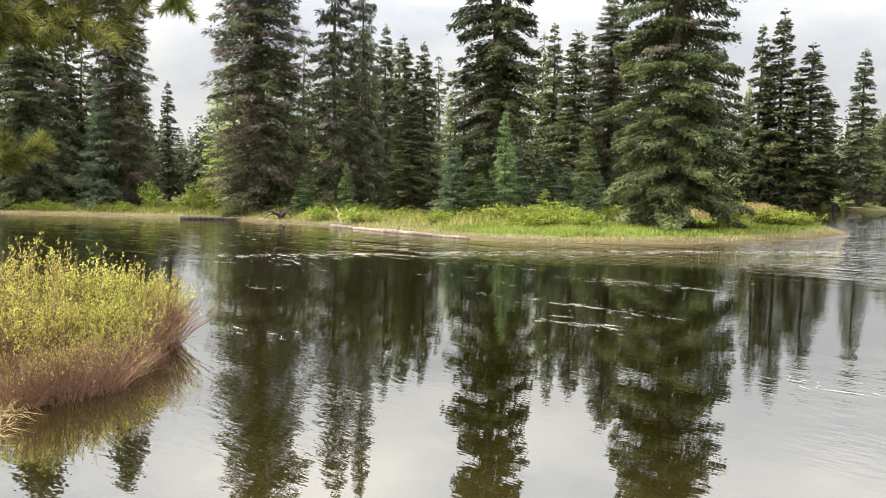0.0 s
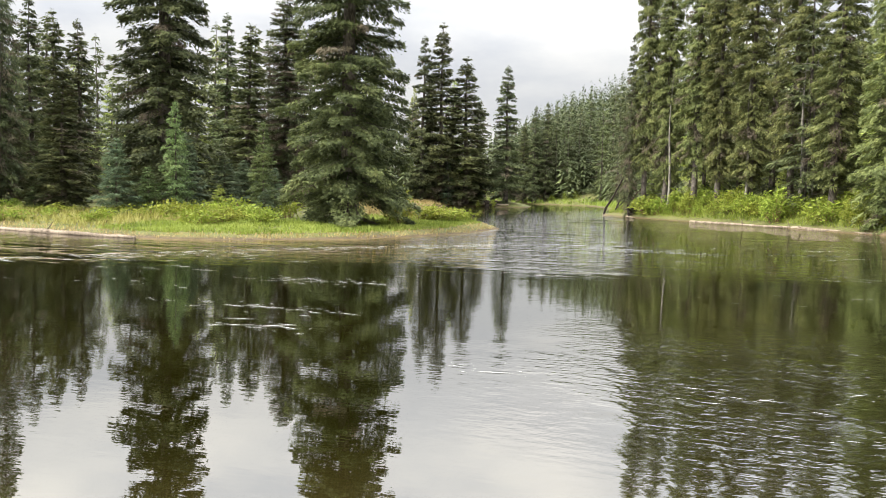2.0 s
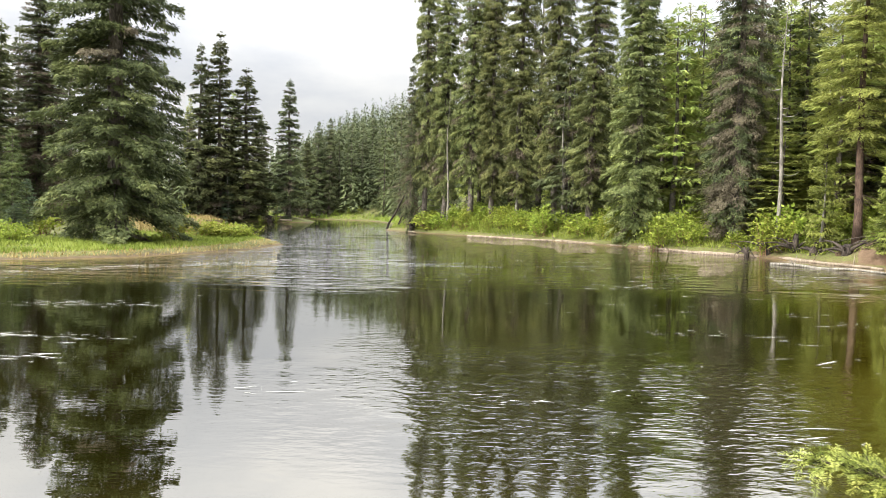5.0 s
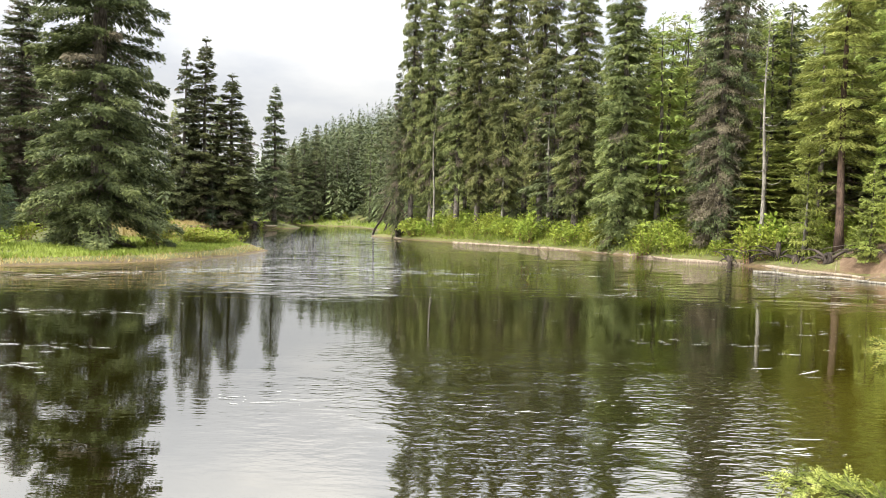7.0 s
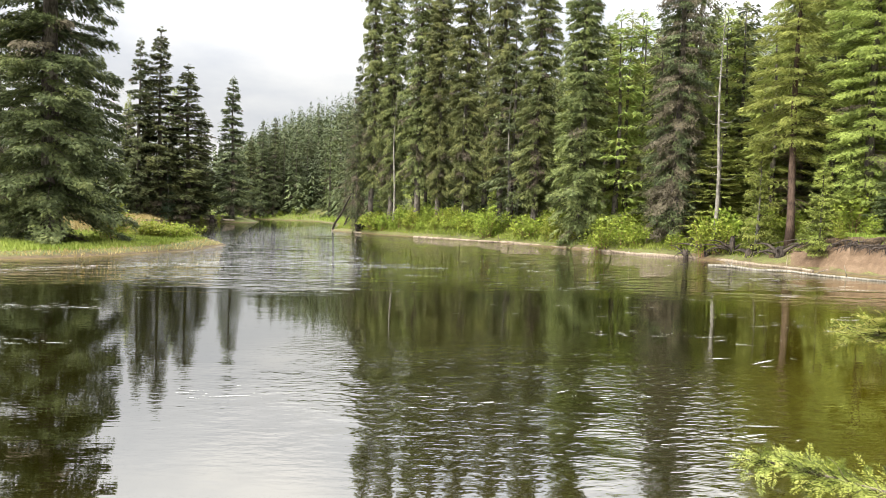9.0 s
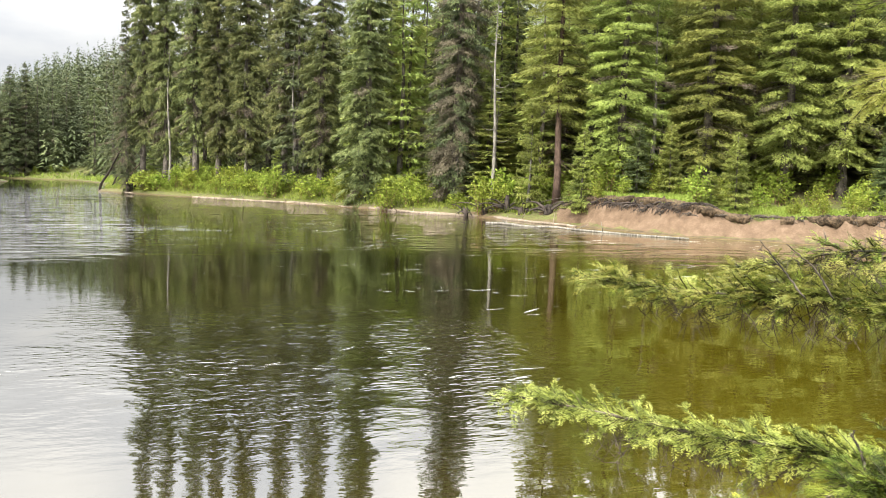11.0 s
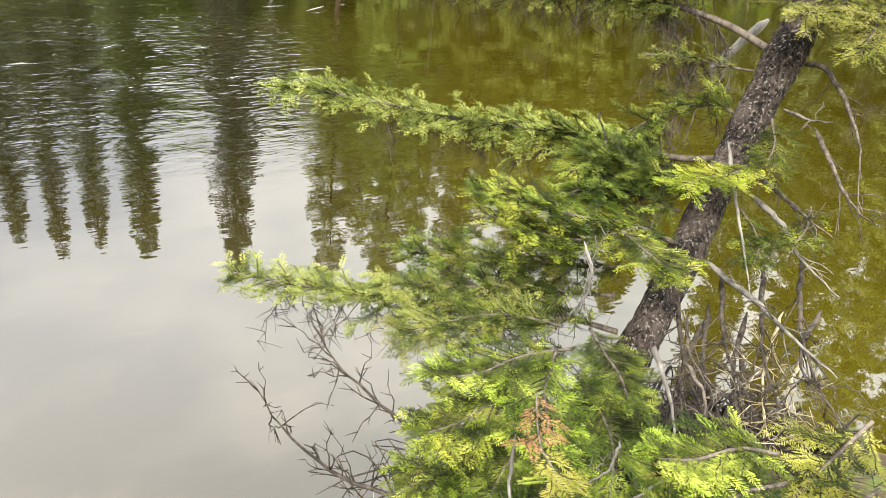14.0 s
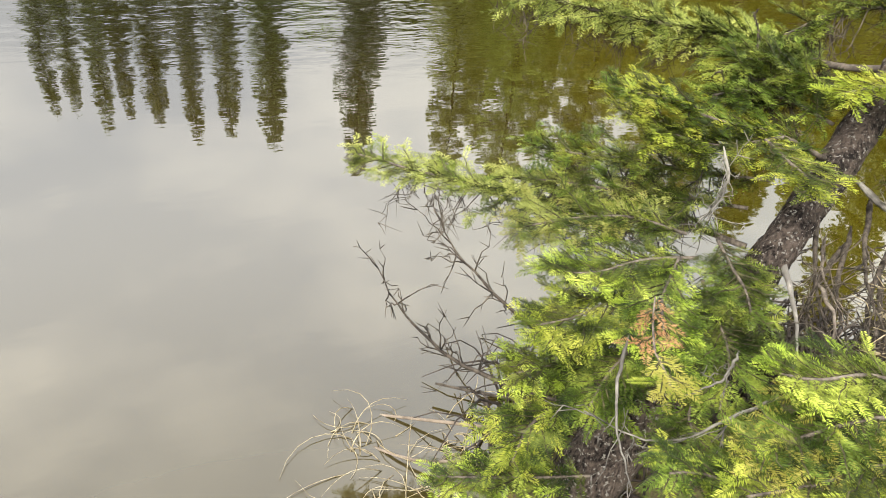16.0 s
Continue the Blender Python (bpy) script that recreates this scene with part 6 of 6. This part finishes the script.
def overhanging_pine():
    root = new("pine_tree")
    x, y = polar(-102, 2.7)
    z = ground_at(x, y)
    heap = Heap()
    heap.tube(smooth_line([(x, y, z - 0.2), (x + 0.05, y, 1.5), (x, y + 0.05, 3.2), (x + 0.04, y, 6.0)], 16), np.linspace(0.14, 0.05, 16), 12)
    t = new("trunk", heap.mesh("trunk", M_FIRBARK, True))
    t.parent = root
    for k, (pts, r0, tw, size) in enumerate(PINE_BOUGHS):
        pine_bough(root, pts, r0, 400 + k, tw, size)
    return tagged(root, "pine on the near bank with overhanging needled branches", "tree")


PINE_BOUGHS = [
    ([(-101, 17, 2.7), (-86, 15, 2.3), (-77, 12.0, 2.1), (-72.5, 10.3, 2.05), (-69.5, 9.4, 2.05)], 0.012, 22, 0.16),
    ([(-101, 21, 2.7), (-86, 19, 2.3), (-75, 15.5, 2.1), (-70.5, 14.0, 2.1), (-67.0, 13.3, 2.15)], 0.012, 22, 0.15),
    ([(-101, 12, 2.7), (-88, 10.0, 2.3), (-80, 9.6, 2.1), (-75.0, 9.0, 2.05), (-73.0, 8.6, 2.05)], 0.010, 9, 0.10),
    ([(-101, 2, 2.7), (-88, 0.2, 2.3), (-79, 0.2, 2.1), (-74.5, 0.8, 2.05), (-71.4, 1.1, 2.05)], 0.006, 9, 0.05),
    ([(-101, -4, 2.7), (-88, -5, 2.3), (-80, -4.6, 2.1), (-75.4, -4.2, 2.05)], 0.005, 3, 0.03),
    ([(-70.5, 14.0, 2.1), (-67.5, 14.4, 2.1), (-64.5, 14.2, 2.1), (-63.0, 13.6, 2.1), (-62.4, 12.6, 2.1)], 0.005, 5, 0.07),
]
overhanging_pine()



def willow_mesh(name, seed, R, H, stems, leaf_from, per_twig, leaf=(0.046, 0.019)):
    """A willow bush: many upright reddish stems that fork, in leaf towards their ends."""
    rng = np.random.default_rng(seed)
    wood, green = Heap(), Heap()
    bases, ways = [], []
    for k in range(stems):
        a, r = rng.uniform(0, math.tau), R * math.sqrt(rng.uniform(0, 1))
        h = H * (1 - 0.38 * (r / R) ** 2) * rng.uniform(0.45, 1.15)
        foot = np.array([math.cos(a), math.sin(a), 0.0]) * r * 0.55
        tilt = np.array([math.cos(a), math.sin(a), 0.0]) * r * 0.6 + rng.normal(0, 0.20, 3) * [1, 1, 0]
        s = np.linspace(0, 1, 6)
        p = foot + tilt * (s ** 1.4)[:, None] + np.array([0, 0, 1.0]) * (h * s)[:, None] + rng.normal(0, 0.012, (6, 3)) * s[:, None]
        wood.tube(p, np.linspace(0.0075, 0.002, 6), 3)
        shoots = [p[2:]]
        for j in range(5):
            u = rng.uniform(0.25, 0.85)
            i = min(int(u * 5), 4)
            b = p[i] * (1 - (u * 5 - i)) + p[i + 1] * (u * 5 - i)
            w = unit(unit(p[5] - p[0]) + rng.normal(0, 0.45, 3) + [0, 0, 0.25])
            q = b + w * (np.linspace(0, 1, 4) * h * rng.uniform(0.15, 0.38))[:, None]
            wood.tube(q, np.linspace(0.0035, 0.0012, 4), 3)
            shoots.append(q)
        for q in shoots:
            g = np.linspace(0, 1, len(q))
            u = rng.beta(1.6, 0.9, per_twig)
            b = np.stack([np.interp(u, g, q[:, c]) for c in range(3)], 1)
            keep = b[:, 2] > H * (leaf_from + rng.normal(0, 0.18))
            d = unit(q[-1] - q[0])
            bases.append(b[keep])
            ways.append(unit(d * 0.7 + rng.normal(0, 0.6, (per_twig, 3)))[keep])
    base, way = np.vstack(bases), np.vstack(ways)
    n = len(base)
    green.sprays(base, way, unit(rng.normal(0, 0.6, (n, 3)) + [0, 0, 1]), leaf[0] * rng.uniform(0.6, 1.3, n), leaf[1] * rng.uniform(0.7, 1.3, n))
    return [("wood", wood.mesh(name + "_stems", M_STEM)), ("foliage", green.mesh(name + "_leaves", M_WILLOW))], H


WILLOWS = [willow_mesh("near_willow", 501, 0.95, 1.35, 150, 0.48, 10), willow_mesh("near_willow_b", 502, 0.85, 1.1, 150, 0.55, 9),
           willow_mesh("near_willow_c", 503, 0.80, 0.85, 190, 0.78, 6, (0.036, 0.014))]
for az, d, h, w, k in [(-76, 10.2, 1.25, 0.9, 0), (-73.5, 10.0, 1.25, 0.9, 0), (-71, 10.2, 1.2, 0.9, 0), (-68.5, 10.0, 1.15, 0.85, 0), (-66.2, 10.0, 1.05, 0.8, 1), (-64.8, 10.2, 0.9, 0.75, 1), (-74, 8.7, 0.9, 0.9, 1),
                       (-71.4, 8.8, 0.95, 0.9, 0), (-68.8, 8.8, 0.9, 0.85, 0), (-66.8, 9.0, 0.75, 0.85, 1), (-65.2, 9.2, 0.65, 0.8, 2), (-72.5, 7.5, 0.5, 0.8, 2), (-70, 7.6, 0.55, 0.9, 2), (-67.8, 7.8, 0.55, 0.9, 2), (-66.0, 8.3, 0.5, 0.8, 2), (-63.9, 9.7, 0.75, 0.8, 2), (-63.8, 10.5, 0.85, 0.8, 1)]:
    x, y = polar(az, d)
    plant(WILLOWS[k], "willow_bush", "yellow-green willow bush with reddish stems by the water" if k < 2 else "sparse reddish-brown willow bush leaning over the water", "bush", x, y, h, w, az * 37, group="willows on the near bank", z=max(ground_at(x, y) - 0.03, 0.0))


def dead_grass_mat():
    """Flattened dead grass and reeds between the willows and the water."""
    rng = np.random.default_rng(511)
    n = 5200
    az, d = rng.uniform(-80, -62, n), rng.uniform(6.2, 9.2, n)
    x, y = d * np.sin(np.radians(az)), d * np.cos(np.radians(az))
    z = np.maximum(land(x, y), 0.0)
    ok = shore_distance(x, y) > -0.22
    x, y, z = x[ok], y[ok], z[ok]
    m = len(x)
    a = rng.uniform(0, math.tau, m)
    way = unit(np.stack([np.cos(a), np.sin(a), rng.uniform(0.02, 0.7, m)], 1))
    heap = Heap()
    heap.sprays(np.stack([x, y, z], 1), way, np.tile([[0, 0, 1.0]], (m, 1)), rng.uniform(0.12, 0.42, m), 0.009, 0.25)
    tagged(new("dead_grass", heap.mesh("dead_grass", M_SEDGE)), "flattened straw-brown dead grass under the willows", "grass", kind="stuff")


dead_grass_mat()
